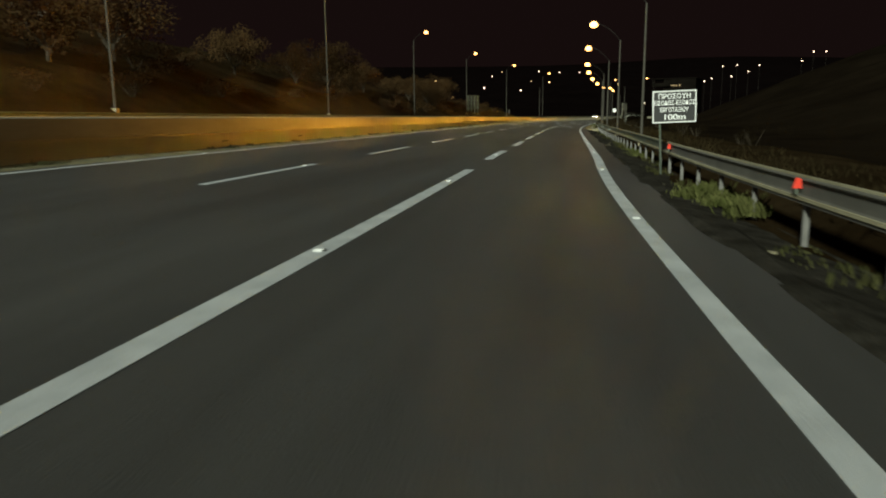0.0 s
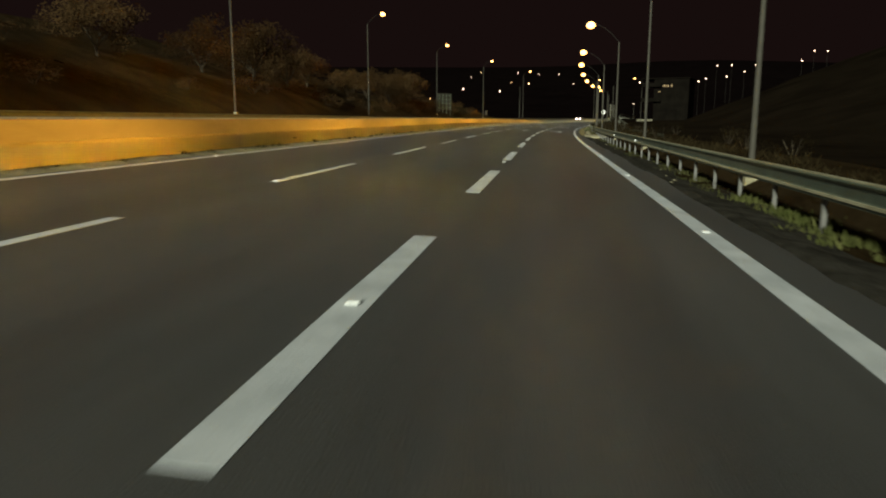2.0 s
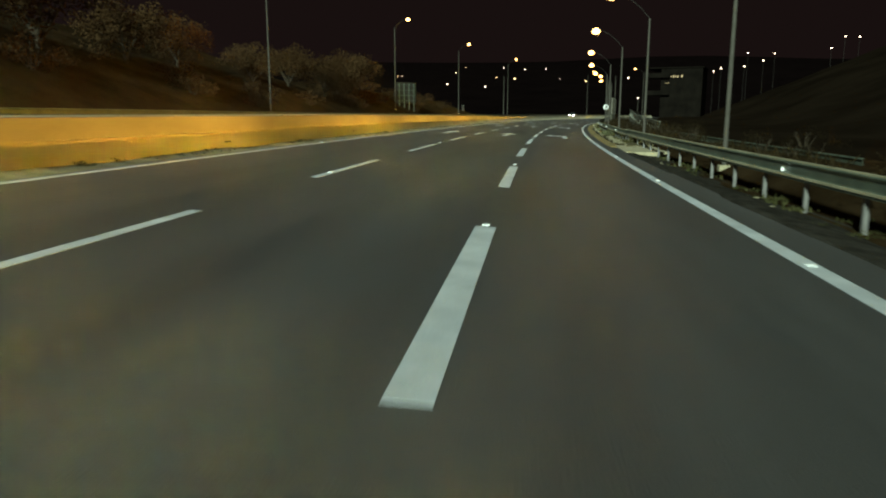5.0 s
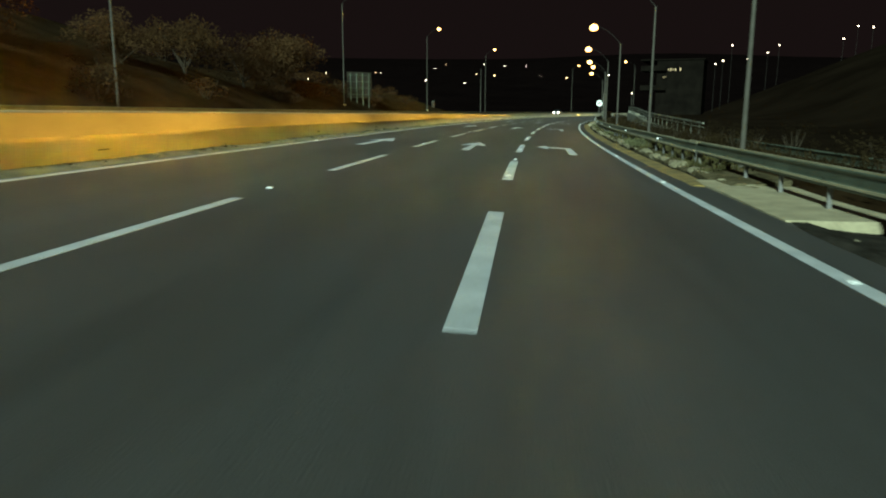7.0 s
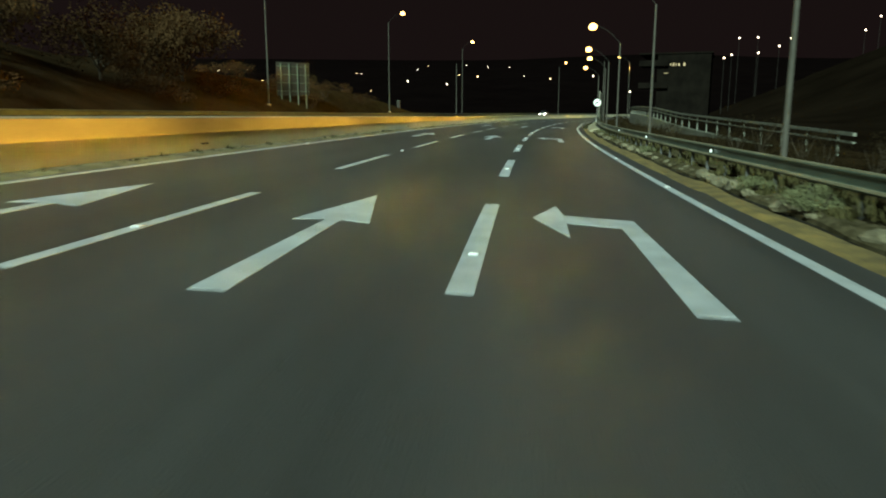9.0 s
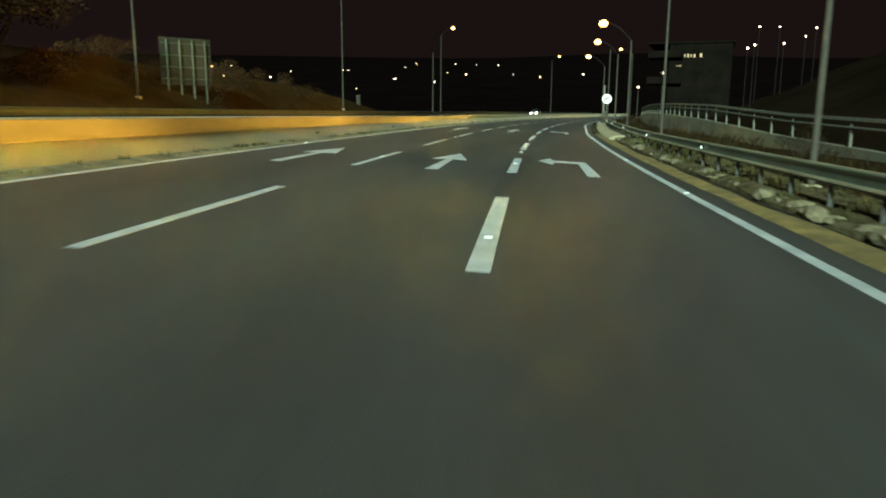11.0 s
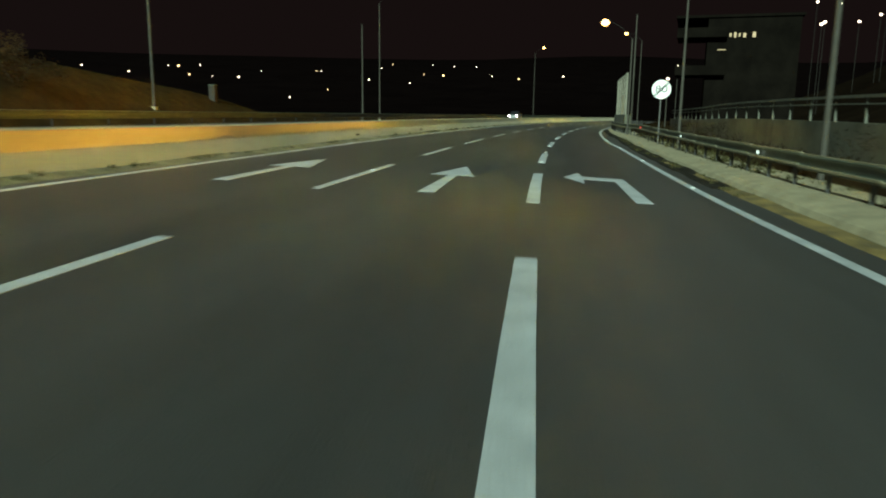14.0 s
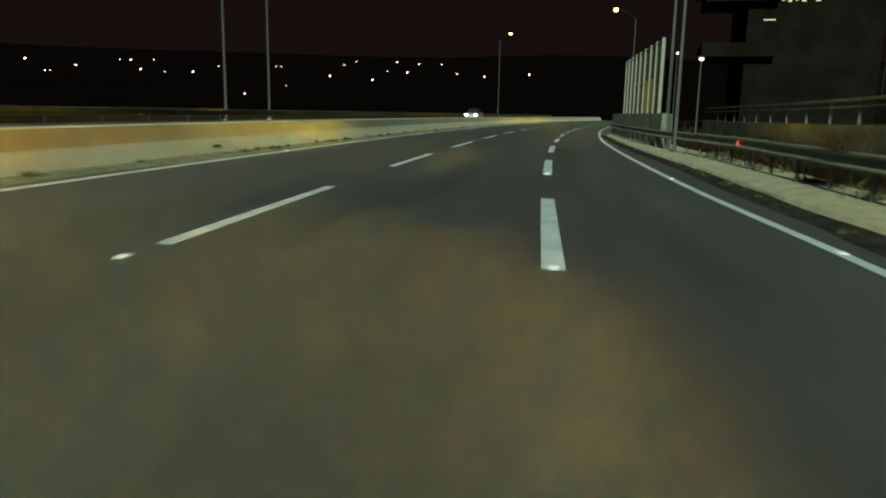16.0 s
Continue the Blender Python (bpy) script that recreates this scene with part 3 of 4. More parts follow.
grass_stuff("verge_tufts", [(rng.uniform(52.4, 56.3), rng.uniform(5.0, 5.9), -0.03, 60, rng.choice((0.14, 0.22, 0.30)), 0.16) for _ in range(26)] + [(rng.uniform(70.5, 78), rng.uniform(5.2, 6.3), -0.08, 34, rng.choice((0.08, 0.14, 0.2)), 0.18) for _ in range(40)], "rank green and straw tufts under the guard rail", material("green_straw_tufts", (0.036, 0.045, 0.014), 0.85, other=(0.085, 0.086, 0.034), scale=1.5, spec=0.0))
grass_stuff("rubble_weeds", [(rng.uniform(136, 256), rng.uniform(5.66, 6.3), 0.2, 26, rng.choice((0.14, 0.2, 0.3)), 0.16) for _ in range(230)] + [(rng.uniform(136, 206), rng.uniform(5.25, 5.6), 0.1, 26, rng.choice((0.08, 0.12, 0.2)), 0.12) for _ in range(80)] + [(rng.uniform(214, 256), rng.uniform(4.2, 4.6), 0.03, 14, 0.08, 0.10) for _ in range(45)], "weeds growing through the rubble and kerb", material("olive_straw_weeds", (0.030, 0.028, 0.012), 0.85, other=(0.080, 0.066, 0.030), scale=1.5, spec=0.0))
grass_stuff("bank_grass", [(rng.uniform(40, 300), rng.uniform(6.3, 9.3), 0.38, 30, rng.choice((0.2, 0.3, 0.42)), 0.35) for _ in range(380)], "rank dry grass on the bank behind the rail", material("brown_dry_grass", (0.012, 0.008, 0.004), 0.85, other=(0.030, 0.020, 0.010), scale=1.2, spec=0.0))
grass_stuff("barrier_weeds", [(rng.uniform(44, 330), -8.74, 0.02, 16, rng.choice((0.04, 0.06, 0.09, 0.14)), 0.09) for _ in range(420)], "low weeds along the foot of the barrier")
structure("barrier_dirt", sweep("barrier_dirt", [(-8.84, -0.03), (-8.84, 0.075), (-8.70, 0.045), (-8.52, 0.018), (-8.28, -0.006), (-8.28, -0.03)], 0, 420, 0.7, FOOT_DIRT, wobble=0.07), "drift of dust and dirt along the barrier foot", "dirt")
for s in (52, 63, 70, 90, 104, 116, 131, 147, 158, 190, 205, 232, 246):
    bm = bmesh.new()
    box(bm, -0.02, 0.012, -0.22, 0.22, 0, 0.07, 0.01)
    tagged(part("drain_slot", bm, m=stand(s, -8.93, 0.2), mat=material("dark_drain_hole", (0.03, 0.025, 0.02), 0.9)) , "dark stained drain slot in the barrier foot", "drain slot", "barrier drain slots")


# ---- shrubs and trees ----
def leaf_cloud(bm, c, r, n, size, rnd, lumps=5, squash=0.8):
    """Leaves as small bent quads, gathered in clumps round c, with gaps between."""
    centres = [c + Vector((rnd.gauss(0, 0.5) * r, rnd.gauss(0, 0.5) * r, rnd.uniform(-0.55, 0.6) * r * squash)) for _ in range(lumps)]
    for k in range(n):
        q = centres[k % lumps]
        v = Vector((rnd.gauss(0, 1), rnd.gauss(0, 1), rnd.gauss(0, 1))).normalized() * (rnd.random() ** 0.4) * r * 0.5
        p = q + Vector((v.x, v.y, v.z * squash))
        a = Vector((rnd.gauss(0, 1), rnd.gauss(0, 1), rnd.gauss(0, 1))).normalized() * size * rnd.uniform(0.6, 1.4)
        b = a.orthogonal().normalized() * size * rnd.uniform(0.35, 0.6)
        vs = [bm.verts.new(x) for x in (p - a * 0.5, p + b * 0.5, p + a * 0.5, p - b * 0.5)]
        bm.faces.new(vs)


def tree_kind(seed, height, width, label, leaves=5200, size=0.24):
    """A broad roadside tree: tapered trunk, limbs, crown of clumped leaves."""
    rnd = random.Random(seed)
    tree = tagged(new("tree"), label, "tree", "trees on the cutting")
    bm = bmesh.new()
    tube(bm, (0, 0, -0.5), (0.1, 0.05, height * 0.34), 0.2, 0.13, 9)
    tops = []
    for k in range(6):
        a = k * 1.05 + rnd.uniform(-0.3, 0.3)
        e = Vector((math.cos(a) * width * 0.3, math.sin(a) * width * 0.3, height * rnd.uniform(0.5, 0.75)))
        tube(bm, (0.08, 0.04, height * rnd.uniform(0.22, 0.33)), e, 0.08, 0.03, 6)
        tops.append(e)
    part("trunk", bm, tree, mat=BARK)
    bm = bmesh.new()
    for e in tops + [Vector((0, 0, height * 0.78)), Vector((width * 0.1, -width * 0.1, height * 0.45))]:
        leaf_cloud(bm, Vector((e.x, e.y, e.z)), width * 0.34, leaves // 8, size, rnd, 6)
    part("crown", bm, tree, mat=LEAF)
    return tree


def shrub_kind(seed, height, width, label, group, leaves=420, size=0.12, mat=LEAF):
    rnd = random.Random(seed)
    shrub = tagged(new("shrub"), label, "shrub", group)
    bm = bmesh.new()
    for k in range(7):
        a = rnd.uniform(0, 6.283)
        tube(bm, (0, 0, -0.15), (math.cos(a) * width * 0.3, math.sin(a) * width * 0.3, height * rnd.uniform(0.5, 0.8)), 0.025, 0.008, 5)
    part("stem", bm, shrub, mat=BARK)
    bm = bmesh.new()
    leaf_cloud(bm, Vector((0, 0, height * 0.5)), width * 0.55, leaves, size, rnd, 9, height / width)
    part("foliage", bm, shrub, mat=mat)
    return shrub


kinds = [tree_kind(k, 6.4, 6.2, "broad dusty-leaved tree on the cutting slope") for k in range(3)]
spots = [(81, -29.5, 1.1), (90, -31, 1.25), (112, -32, 0.9), (126, -31, 1.05), (137, -31, 1.2), (146, -31, 0.95), (155, -32, 0.8), (166, -30, 0.85), (175, -30, 0.9), (184, -29, 0.95), (192, -29.5, 1.15), (198, -31, 1.25), (60, -36, 0.9), (72, -38, 0.9)]
for n, (s, d, k) in enumerate(spots):
    m = stand(s, d, rise(s, d) - 0.15 - 1.2 * k, 67 * n) @ Matrix.Diagonal((k, k, k * rng.uniform(0.9, 1.1), 1))
    if n < 3:
        kinds[n].matrix_basis = m
    else:
        o = copy_thing(kinds[n % 3], m)
        o.matrix_basis = m
low = [shrub_kind(20 + k, 1.9, 3.0, "low dark shrub on the cutting slope", "shrubs on the cutting", 700, 0.17) for k in range(3)]
for n in range(64):
    s, d = rng.uniform(30, 238), rng.uniform(-36, -24.2)
    k = rng.uniform(0.6, 1.25)
    m = stand(s, d, rise(s, d) - 0.1, rng.uniform(0, 360)) @ Matrix.Diagonal((k, k, k, 1))
    o = low[n] if n < 3 else copy_thing(low[n % 3], m)
    o.matrix_basis = m
BRUSH = material("dark_dry_brush", (0.010, 0.0065, 0.0035), 0.9, other=(0.024, 0.016, 0.008), scale=1.0, spec=0.0)
bank = [shrub_kind(40 + k, 1.1, 1.5, "dark shrub on the bank behind the guard rail", "shrubs on the bank", 1100, 0.055, BRUSH) for k in range(2)]
for n in range(46):
    s, d = rng.uniform(40, 300), rng.uniform(7.6, 13)
    if 150 < s and d > 9.2:
        d = rng.uniform(7.4, 9.0)
    k = rng.uniform(0.5, 1.2)
    m = stand(s, d, rise(s, d) - 0.1, rng.uniform(0, 360)) @ Matrix.Diagonal((k, k, k, 1))
    o = bank[n] if n < 2 else copy_thing(bank[n % 2], m)
    o.matrix_basis = m
for s, d, k in ((152, 9.0, 0.8), (156, 9.3, 1.0), (161, 8.9, 0.9), (147, 9.4, 0.9), (247.8, 5.2, 0.4), (258, 6.6, 0.7)):
    m = stand(s, d, rise(s, d) - 0.1, 40 * s) @ Matrix.Diagonal((k, k, k, 1))
    copy_thing(bank[int(s) % 2], m).matrix_basis = m
pale = shrub_kind(60, 0.46, 0.95, "small round grey-green shrub behind the kerb", "kerb shrubs", 2200, 0.05, material("grey_green_leaves", (0.065, 0.068, 0.028), 0.8, other=(0.12, 0.12, 0.055), scale=4))
pale.matrix_basis = stand(149.8, 5.16, 0.08)
for s, d, k in ((153, 5.35, 0.7), (168, 5.4, 0.6), (196, 5.4, 0.7)):
    m = stand(s, d, 0.1, 50 * s) @ Matrix.Diagonal((k, k, k, 1))
    copy_thing(pale, m).matrix_basis = m


# ---- signs ----
def lettering(text, size, mat, width=None, bold=0.0):
    """Built-in font, turned into a mesh centred on its origin in the x-z plane, facing -y."""
    cu = bpy.data.curves.new("lettering", "FONT")
    cu.body, cu.size, cu.align_x, cu.align_y, cu.extrude, cu.offset = text, size, "CENTER", "CENTER", 0.002, bold
    ob = bpy.data.objects.new("lettering", cu)
    scene.collection.objects.link(ob)
    dg = bpy.context.evaluated_depsgraph_get()
    me = bpy.data.meshes.new_from_object(ob.evaluated_get(dg))
    bpy.data.objects.remove(ob)
    xs = [v.co.x for v in me.vertices]
    k = width / (max(xs) - min(xs)) if width else 1.0
    for v in me.vertices:
        v.co = Vector((v.co.x * k, -v.co.z, v.co.y))
    me.materials.clear()
    me.materials.append(mat)
    return me


works = tagged(new("warning_sign"), "black works-entrance warning sign with white Greek lettering and border", "road sign")
works.matrix_basis = stand(62.08, 5.77, -0.106, 2) @ pose(0, 0, 0, 0, -2.0, 0) @ Matrix.Diagonal((1.047, 1, 1.047, 1))
bm = bmesh.new()
box(bm, -0.60, 0.60, 0, 0.03, 1.46, 2.36, 0.012)
panel = part("panel", bm, works, "matt black sheet panel", mat=BLACK_SHEET)
bm = bmesh.new()
for x0, x1, z0, z1 in ((-0.585, 0.585, 2.32, 2.345), (-0.585, 0.585, 1.475, 1.50), (-0.585, -0.56, 1.50, 2.32), (0.56, 0.585, 1.50, 2.32)):
    box(bm, x0, x1, -0.005, 0.001, z0, z1)
part("border", bm, panel, "white border", mat=WHITE_SHEET)
for text, z, size, width in (("ΠΡΟΣΟΧΗ", 2.19, 0.19, 0.86), ("ΕΙΣΟΔΟΣ-ΕΞΟΔΟΣ", 2.01, 0.17, 1.10), ("ΕΡΓΟΤΑΞΙΟΥ", 1.82, 0.17, 0.76), ("100m", 1.62, 0.22, 0.56)):
    part("lettering", lettering(text, size, WHITE_SHEET, width, 0.001), panel, "white lettering", m=pose(0, -0.004, z))
bm = bmesh.new()
tube(bm, (-0.33, 0.06, -0.4), (-0.40, 0.06, 2.2), 0.03, 0.03, 10)
part("post", bm, works, mat=STEEL)
bm = bmesh.new()
box(bm, -0.5, 0.5, 0.03, 0.05, 1.7, 1.74)
box(bm, -0.5, 0.5, 0.03, 0.05, 2.1, 2.14)
part("bracket", bm, works, mat=STEEL)

limit = tagged(new("speed_sign"), "round white sign ending an 80 speed limit, on a post", "road sign")
limit.matrix_basis = stand(238.2, 5.5, 0, 3)
bm = bmesh.new()
bmesh.ops.create_cone(bm, cap_ends=True, segments=48, radius1=0.48, radius2=0.48, depth=0.02, matrix=Matrix.Translation((0, 0, 3.05)) @ Matrix.Rotation(radians(90), 4, "X"))
disc = part("disc", bm, limit, "white reflective disc", mat=WHITE_SHEET)
bm = bmesh.new()
for k in range(48):
    a, b = 2 * math.pi * k / 48, 2 * math.pi * (k + 1) / 48
    ring = [(0.47, -0.011), (0.485, -0.011), (0.485, 0.012), (0.47, 0.012)]
    va = [bm.verts.new((r * math.cos(a), y, 3.05 + r * math.sin(a))) for r, y in ring]
    vb = [bm.verts.new((r * math.cos(b), y, 3.05 + r * math.sin(b))) for r, y in ring]
    for j in range(4):
        bm.faces.new((va[j], va[(j + 1) % 4], vb[(j + 1) % 4], vb[j]))
part("rim", bm, disc, mat=GREY_SHEET)
bm = bmesh.new()
for k in (-1, 0, 1):
    box(bm, -0.465 + 0.012 * abs(k), 0.465 - 0.012 * abs(k), -0.0135, -0.0105, k * 0.045 - 0.017, k * 0.045 + 0.017)
part("slash", bm, disc, "dark grey diagonal slash", m=Matrix.Translation((0, 0, 3.05)) @ Matrix.Rotation(radians(-45), 4, "Y"), mat=SLASH_INK)
part("lettering", lettering("80", 0.50, DARK_INK, 0.60), disc, "black numerals", m=pose(0, -0.016, 3.06))
bm = bmesh.new()
tube(bm, (0, 0.05, -0.3), (0, 0.05, 3.4), 0.03, 0.03, 10)
part("post", bm, limit, mat=POST)

DULL_CONCRETE = material("weathered_dull_concrete", (0.075, 0.076, 0.054), 0.9, other=(0.15, 0.15, 0.108), scale=0.55, bump=0.4, bump_scale=14, fine=0.3)

# ---- noise screen at the bend ----
def screen_d(s):
    """The screen follows the edge of the bend."""
    return float(np.interp(s, (256, 263, 267, 271, 279, 292), (5.1, 4.95, 4.85, 4.65, 4.3, 3.95)))


screen = tagged(new("noise_screen"), "tall clear noise screen with steel posts on a concrete plinth", "noise screen")
part("plinth", sweep("plinth", [(-0.17, -0.3), (-0.16, 1.0), (-0.14, 1.80), (0.3, 1.80), (0.34, 1.0), (0.36, -0.3)], 261.6, 292, 2, DULL_CONCRETE, shift=screen_d), screen, "rough concrete plinth")
SCREEN_STEEL = material("dusty_screen_post", (0.12, 0.108, 0.08), 0.7, other=(0.17, 0.155, 0.12), scale=3)
bays = [263.8 + 2.0 * k for k in range(9)]
for k, s in enumerate(bays):
    bm = bmesh.new()
    box(bm, -0.08, 0.08, -0.07, 0.07, 1.7, 5.32, 0.01)
    part("post", bm, screen, m=stand(s, screen_d(s)), mat=SCREEN_STEEL)
    if k < 8:
        for z0, z1, mat, name in ((1.82, 3.55, YELLOW if k in (1, 2) else CLEAR, "lower_panel"), (3.6, 5.2, CLEAR, "panel")):
            part(name, sweep(name, [(-0.015, z0), (-0.015, z1), (0.015, z1), (0.015, z0)], s + 0.09, s + 1.91, 0.9, mat, shift=screen_d), screen, "ochre panel" if mat is YELLOW else "dusty clear panel")
        part("cap_rail", sweep("cap_rail", [(-0.04, 5.2), (-0.04, 5.27), (0.04, 5.27), (0.04, 5.2)], s + 0.08, s + 1.92, 0.9, SCREEN_STEEL, shift=screen_d), screen)
behind = copy_thing(spare, stand(264.6, 5.45, -0.1))
behind["label"] = "slim pale pole rising behind the noise screen"


RAIL_PAINT = material("dull_galvanised_railing", (0.10, 0.102, 0.078), 0.7, 0.0, other=(0.15, 0.152, 0.12), scale=3)


# ---- ramp wall and railing beyond the bank ----
def ramp_z(s):
    return float(np.interp(s, (150, 163, 190, 204, 220, 230, 245, 257, 320), (0.0, 0.35, 0.86, 1.33, 1.57, 1.64, 1.68, 1.52, 1.5)))


ramp = tagged(new("ramp_wall"), "long grey concrete retaining wall of the ramp", "wall", kind="structure")
for k in range(19):
    s = 150 + 7.0 * k
    z0, z1 = ramp_z(s), ramp_z(s + 7)
    verts = []
    for q, z in ((s, z0), (s + 6.97, z1)):
        verts += [at(q, 10.0, -0.6), at(q, 10.0, z), at(q, 10.35, z), at(q, 10.35, -0.6)]
    part("panel", mesh_of("panel", verts, [(0, 4, 5, 1), (1, 5, 6, 2), (2, 6, 7, 3), (0, 1, 2, 3), (7, 6, 5, 4)], DULL_CONCRETE), ramp)
railing = tagged(new("railing"), "pale steel railing on top of the ramp wall", "railing")
bm = bmesh.new()
box(bm, -0.035, 0.035, -0.05, 0.05, 0, 0.86, 0.006)
post_mesh = bpy.data.meshes.new("post")
bm.to_mesh(post_mesh)
bm.free()
post_mesh.materials.append(RAIL_PAINT)
for k in range(4, 48):
    s = 151 + 2.7 * k
    part("post", post_mesh, railing, m=stand(s, 10.17, ramp_z(s) - 0.02))
for k in range(1, 18):
    s = 153.4 + 7.2 * k
    for dz, h in ((0.80, 0.10), (0.58, 0.05)):
        verts = []
        for q in (s, s + 7.2):
            z = ramp_z(q) + dz
            verts += [at(q, 10.10, z), at(q, 10.10, z + h), at(q, 10.20, z + h), at(q, 10.20, z)]
        part("rail", mesh_of("rail", verts, [(0, 4, 5, 1), (1, 5, 6, 2), (2, 6, 7, 3), (3, 7, 4, 0), (0, 1, 2, 3), (7, 6, 5, 4)], RAIL_PAINT), railing)


# ---- boards seen from behind, on the far side ----
def board(s, d, z, w, h, posts, turn, label):
    thing = tagged(new("road_board"), label, "sign board")
    thing.matrix_basis = stand(s, d, 0, turn)
    bm = bmesh.new()
    box(bm, -w / 2, w / 2, -0.03, 0.03, z, z + h, 0.01)
    p = part("panel", bm, thing, mat=BOARD)
    for k in range(4):
        bm = bmesh.new()
        zz = z + h * (0.12 + 0.25 * k)
        box(bm, -w / 2 + 0.05, w / 2 - 0.05, -0.08, -0.03, zz, zz + 0.06)
        part("stiffener", bm, p, mat=STEEL)
    for k in range(posts):
        bm = bmesh.new()
        x = -w / 2 + w * (k + 0.5) / posts
        tube(bm, (x, -0.13, rise(s, d) - 0.6), (x, -0.13, z + h * 0.95), 0.07, 0.07, 10)
        part("post", bm, thing, mat=STEEL)
    return thing


board(209.3, -25.3, 2.5, 3.7, 3.3, 4, 49, "large bare-backed road sign board on steel posts")
board(132, -68.5, 12.3, 7.5, 3.6, 3, -8, "far billboard seen dimly above the slope")

# bare earth track climbing the cutting
track, wide = [], 7
for k in range(15):
    s, d = 115.5 - 0.8 * k, -23.6 - 0.38 * k
    for j in range(wide):
        dd = d - 2.6 * (j / (wide - 1) - 0.5) + 0.25 * noise.noise((k * 0.5, j, 0))
        track.append(at(s, dd, rise(s, dd) + (0.16 if 0 < j < wide - 1 else -0.15) + 0.08 * noise.noise((k, j * 0.7, 3))))
structure("earth_track", mesh_of("earth_track", track, [(wide * i + j, wide * i + j + 1, wide * i + j + wide + 1, wide * i + j + wide) for i in range(14) for j in range(wide - 1)], EARTH, True), "strip of bare pale earth climbing the cutting", "earth track")
cabinet = tagged(new("roadside_cabinet"), "grey equipment cabinet on the low mound", "cabinet")
cabinet.matrix_basis = stand(249.2, -25.6, rise(249.2, -25.6))
bm = bmesh.new()
box(bm, -0.24, 0.24, -0.2, 0.2, -0.2, 1.05, 0.02)
part("body", bm, cabinet, mat=BOARD)
bm = bmesh.new()
box(bm, -0.27, 0.27, -0.23, 0.23, 1.05, 1.10, 0.015)
part("cap", bm, cabinet, mat=STEEL)

# ---- oncoming car ----
car = tagged(new("car"), "silver saloon car with lit headlights on the opposite carriageway", "car")
car.matrix_basis = stand(322, -14.2, 0.27)
bm = bmesh.new()
rings = [(-2.1, 0.62, 0.30, 0.62), (-2.05, 0.80, 0.22, 0.72), (-1.2, 0.86, 0.2, 0.90), (-0.2, 0.88, 0.2, 0.95), (1.2, 0.87, 0.2, 0.97), (2.0, 0.80, 0.24, 0.92), (2.1, 0.68, 0.32, 0.80)]
prev = None
for y, w, z0, z1 in rings:
    ring = [bm.verts.new(p) for p in ((-w, y, z0), (w, y, z0), (w * 1.01, y, (z0 + z1) / 2), (w * 0.93, y, z1), (-w * 0.93, y, z1), (-w * 1.01, y, (z0 + z1) / 2))]
    if prev:
        for j in range(6):
            bm.faces.new((prev[j], prev[(j + 1) % 6], ring[(j + 1) % 6], ring[j]))
    else:
        bm.faces.new(ring)
    prev = ring
bm.faces.new(list(reversed(prev)))
body = part("body", bm, car, mat=CAR_PAINT)
bm = bmesh.new()
lo = [bm.verts.new(p) for p in ((-0.78, -1.15, 0.9), (0.78, -1.15, 0.9), (0.78, 1.5, 0.93), (-0.78, 1.5, 0.93))]
hi = [bm.verts.new(p) for p in ((-0.6, -0.35, 1.42), (0.6, -0.35, 1.42), (0.6, 0.9, 1.42), (-0.6, 0.9, 1.42))]
bm.faces.new(hi)
for j in range(4):
    bm.faces.new((lo[j], lo[(j + 1) % 4], hi[(j + 1) % 4], hi[j]))
part("cabin_glass", bm, car, "dark glazed cabin", mat=DARK_GLASS)
for x in (-0.62, 0.62):
    bm = bmesh.new()
    bmesh.ops.create_uvsphere(bm, u_segments=12, v_segments=8, radius=1, matrix=Matrix.Translation((x, -2.06, 0.62)) @ Matrix.Diagonal((0.17, 0.09, 0.12, 1)))
    part("headlight", bm, body, "lit white headlight", mat=HEADLIGHT)
for x in (-0.78, 0.78):
    for y in (-1.35, 1.3):
        bm = bmesh.new()
        tube(bm, (x - 0.1, y, 0.31), (x + 0.1, y, 0.31), 0.31, 0.31, 20)
        part("wheel", bm, car, mat=RUBBER)

# ---- building beyond the ramp ----
house = tagged(new("building"), "dark rendered building with a few lit windows", "building")
house.matrix_basis = stand(292, 14.0, 0, -4)
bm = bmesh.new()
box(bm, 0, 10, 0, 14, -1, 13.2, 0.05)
part("wall", bm, house, mat=UNLIT_WALL)
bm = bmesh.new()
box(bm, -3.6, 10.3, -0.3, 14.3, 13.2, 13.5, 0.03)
part("roof", bm, house, mat=UNLIT_WALL)
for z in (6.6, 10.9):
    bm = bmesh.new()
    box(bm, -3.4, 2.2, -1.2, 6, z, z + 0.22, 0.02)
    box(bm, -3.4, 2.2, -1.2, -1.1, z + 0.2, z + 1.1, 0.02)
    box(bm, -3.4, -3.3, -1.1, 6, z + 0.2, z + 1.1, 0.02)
    part("balcony", bm, house, mat=UNLIT_WALL)
LIT = material("lit_window", (0.20, 0.15, 0.08), 0.4, emit=1.4)
for x, w, z0, z1 in ((0.9, 0.3, 10.9, 11.3), (1.5, 0.22, 11.0, 11.4), (2.4, 0.22, 11.0, 11.4), (2.9, 0.25, 10.9, 11.5), (3.4, 0.2, 11.0, 11.4), (3.9, 0.3, 10.9, 11.4), (4.9, 0.35, 10.9, 11.5), (1.2, 0.9, 9.5, 9.6)):
    bm = bmesh.new()
    box(bm, x, x + w, -0.03, 0.02, z0, z1)
    part("window", bm, house, "lit window", mat=LIT)

# ---- lamps of the town on the far hills ----
bm = bmesh.new()
bmesh.ops.create_icosphere(bm, subdivisions=1, radius=1.0)
bulb_a, bulb_b = bpy.data.meshes.new("town_lamp"), bpy.data.meshes.new("town_lamp")
bm.to_mesh(bulb_a)
bm.to_mesh(bulb_b)
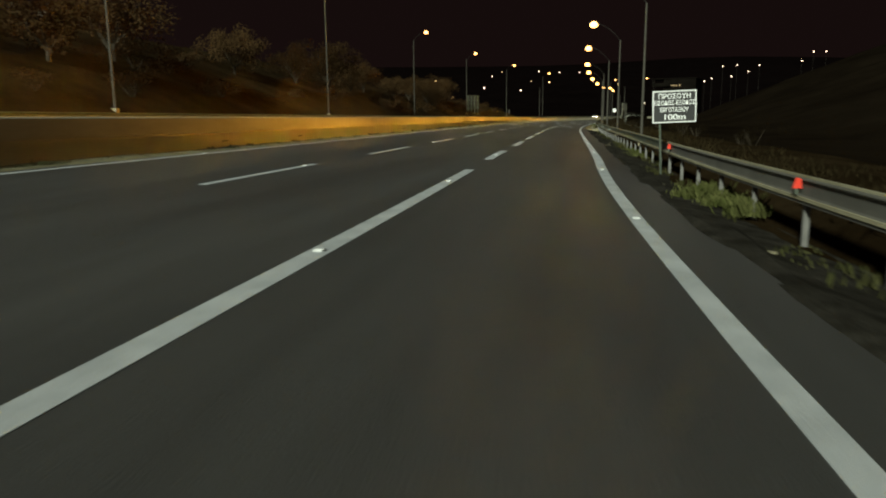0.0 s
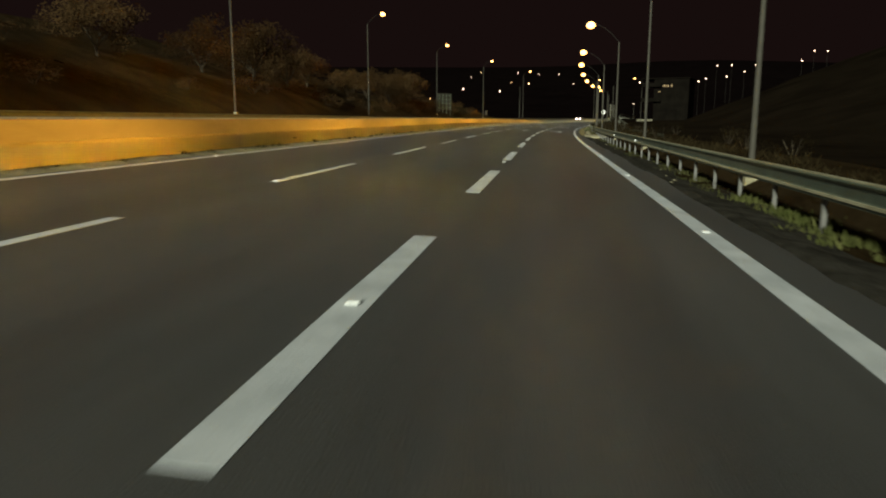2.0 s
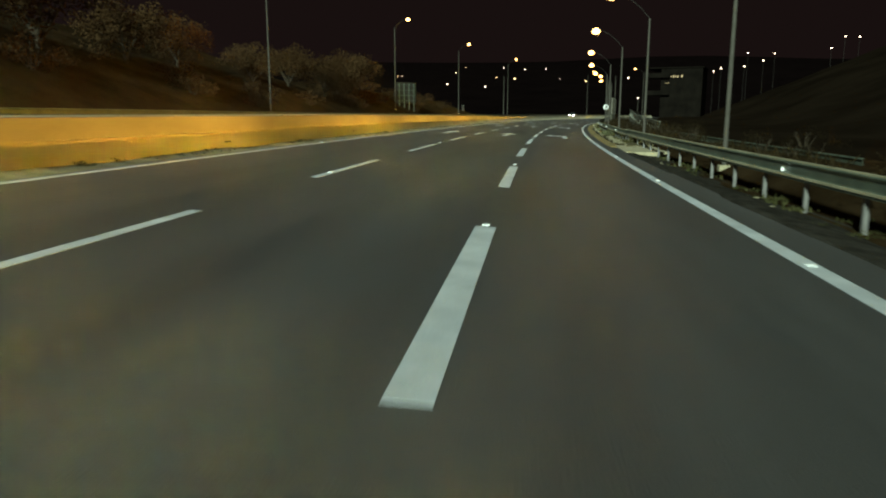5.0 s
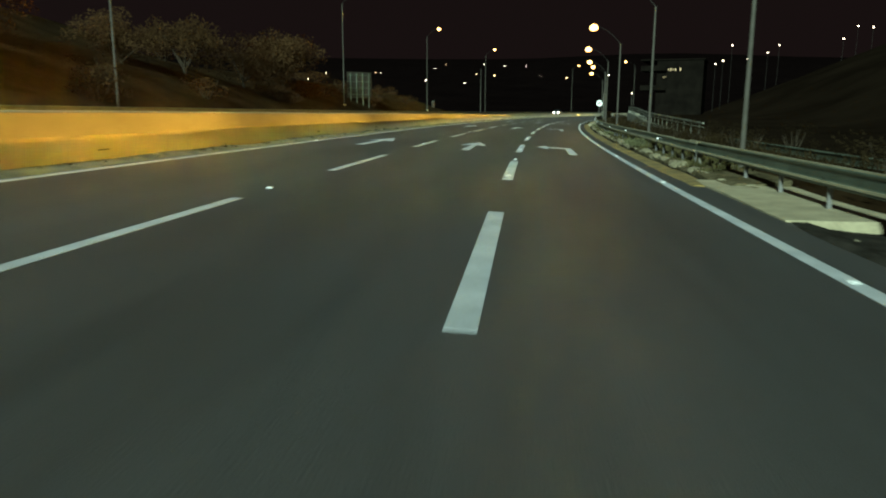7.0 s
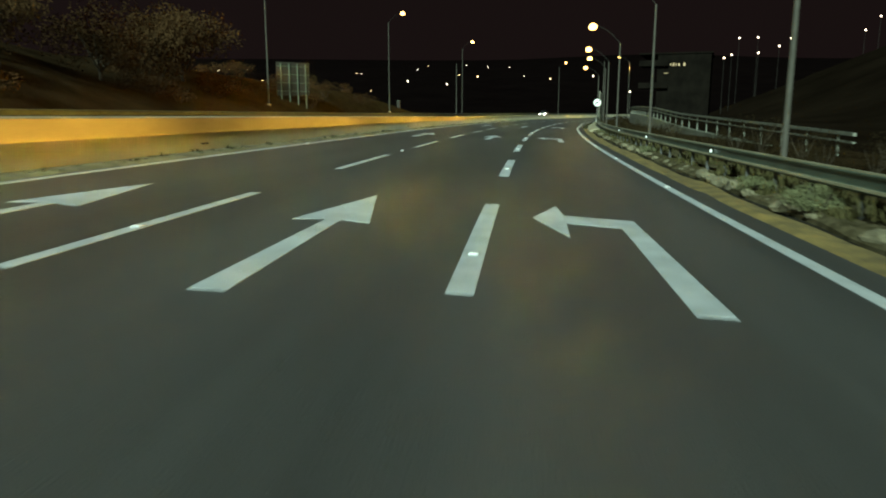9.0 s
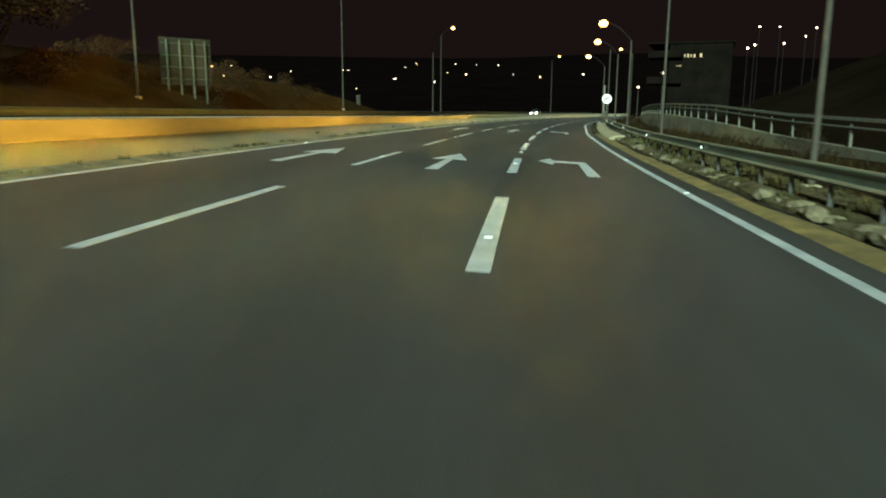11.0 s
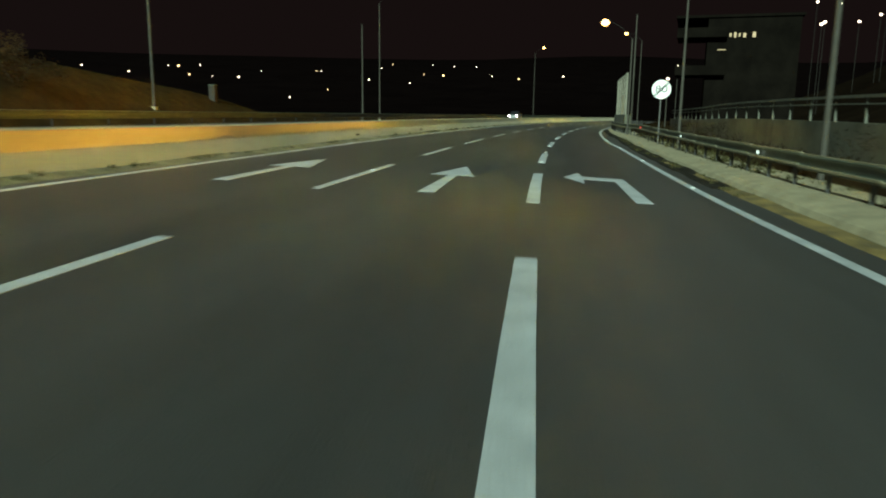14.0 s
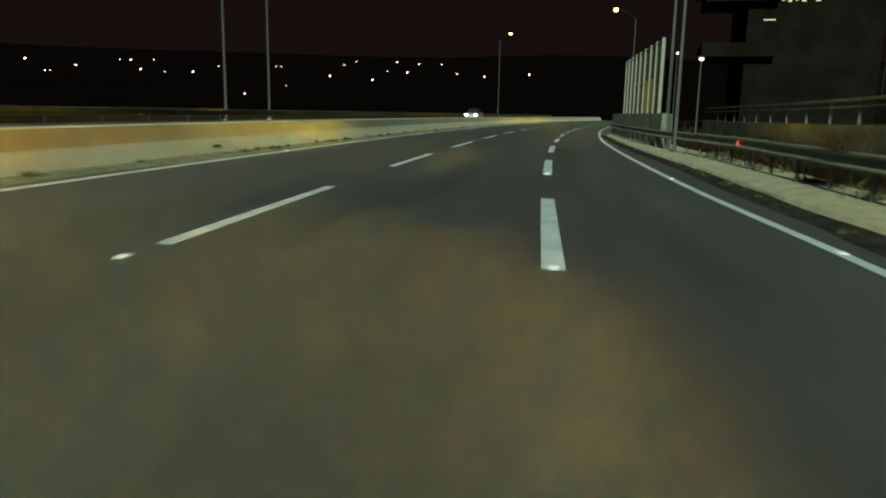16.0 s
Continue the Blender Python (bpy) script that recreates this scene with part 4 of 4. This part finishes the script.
bm.free()
bulb_a.materials.append(TOWN_WHITE)
bulb_b.materials.append(TOWN_WARM)


def hill_at(az, el):
    """Where a sight line from the bend, by bearing and rise in degrees, meets the far hills."""
    eye = Vector((3.2, 165.9, 1.5))
    way = Vector((math.sin(radians(az)), math.cos(radians(az)), math.tan(radians(el))))
    for r in range(500, 2600, 10):
        q = eye + way * r
        hit, place, normal, face = backdrop.ray_cast(Vector((q.x, q.y, 900)), Vector((0, 0, -1)))
        if hit and place.z > q.z:
            return place
    return eye + way * 2000


TOWN = [(-32.4, 3.0), (-31.0, 2.9), (-28.7, 3.0), (-27.5, 2.3), (-27.2, 2.3), (-25.7, 2.7), (-23.0, 3.2), (-22.3, 3.2), (-20.8, 3.3), (-20.0, 2.5), (-21.6, 2.6), (-16.4, 3.0), (-18.1, 2.5), (-12.3, 3.1), (-11.9, 3.1), (-14.4, 1.1), (-11.5, 1.7), (-8.3, 2.5), (-7.3, 3.4), (-6.4, 3.7), (-5.1, 2.3), (-3.3, 3.7), (-2.5, 2.9), (0.1, 3.6), (1.3, 2.9), (3.4, 2.7), (-1.6, 3.6), (6.8, 2.9), (-4.0, 3.0)]
for n, (az, el) in enumerate(TOWN):
    place = hill_at(az, el)
    o = tagged(new("town_lamp", bulb_b if n % 3 == 1 else bulb_a), "tiny lit lamp far off on the dark hills", "far lamp", "town lamps")
    r = (place - Vector((3.2, 165.9, 1.5))).length * (0.0009, 0.0006, 0.0011, 0.0006, 0.0005)[n % 5]
    o.matrix_basis = Matrix.Translation(place + Vector((0, 0, 0.8 * r))) @ Matrix.Diagonal((r, r, r, 1))
for az, el, far in ((14.9, 3.7, 165), (15.4, 3.9, 172), (15.9, 5.0, 190), (17.1, 5.0, 196), (17.1, 4.0, 180), (18.4, 4.4, 190), (19.1, 4.9, 200), (23.3, 5.2, 190), (24.1, 6.0, 195), (25.0, 5.9, 200)):
    x, y, z = far * math.sin(radians(az)), 86.8 + far * math.cos(radians(az)), 1.5 + far * math.tan(radians(el))
    lamp = tagged(new("slope_lamp"), "slim lit lamp post on the dark slope beyond the ramp", "street lamp", "slope lamps")
    lamp.matrix_basis = Matrix.Translation((x, y, 0))
    hit, place, normal, face = ground.ray_cast(Vector((x, y, 300)), Vector((0, 0, -1)))
    bm = bmesh.new()
    tube(bm, (0, 0, place.z - 0.3), (0, 0, z - 0.1), 0.035, 0.025, 8)
    part("pole", bm, lamp, mat=UNLIT_STEEL)
    part("bulb", bulb_a, lamp, "lit white bulb", m=pose(0, 0, z) @ Matrix.Diagonal((0.2, 0.2, 0.16, 1)))

# ---- white lamps on slim poles beyond the bend ----
for s, d, z in ((342, 11.5, 11.0), (282, 9.4, 5.8)):
    lamp = tagged(new("street_lamp"), "slim pole with a small white lamp beyond the bend", "street lamp", "white lamps beyond the bend")
    lamp.matrix_basis = stand(s, d, -0.4)
    bm = bmesh.new()
    tube(bm, (0, 0, 0), (0, 0, z + 0.4), 0.06, 0.04, 10)
    part("pole", bm, lamp, mat=POLE)
    bm = bmesh.new()
    box(bm, -0.16, 0.16, -0.2, 0.2, z + 0.4, z + 0.52, 0.04)
    head = part("lamp_head", bm, lamp, mat=DARK_STEEL)
    bm = bmesh.new()
    bmesh.ops.create_uvsphere(bm, u_segments=12, v_segments=8, radius=1, matrix=Matrix.Translation((0, 0, z + 0.36)) @ Matrix.Diagonal((0.15, 0.18, 0.12, 1)))
    part("bowl", bm, head, "lit white bowl", mat=TOWN_WHITE)
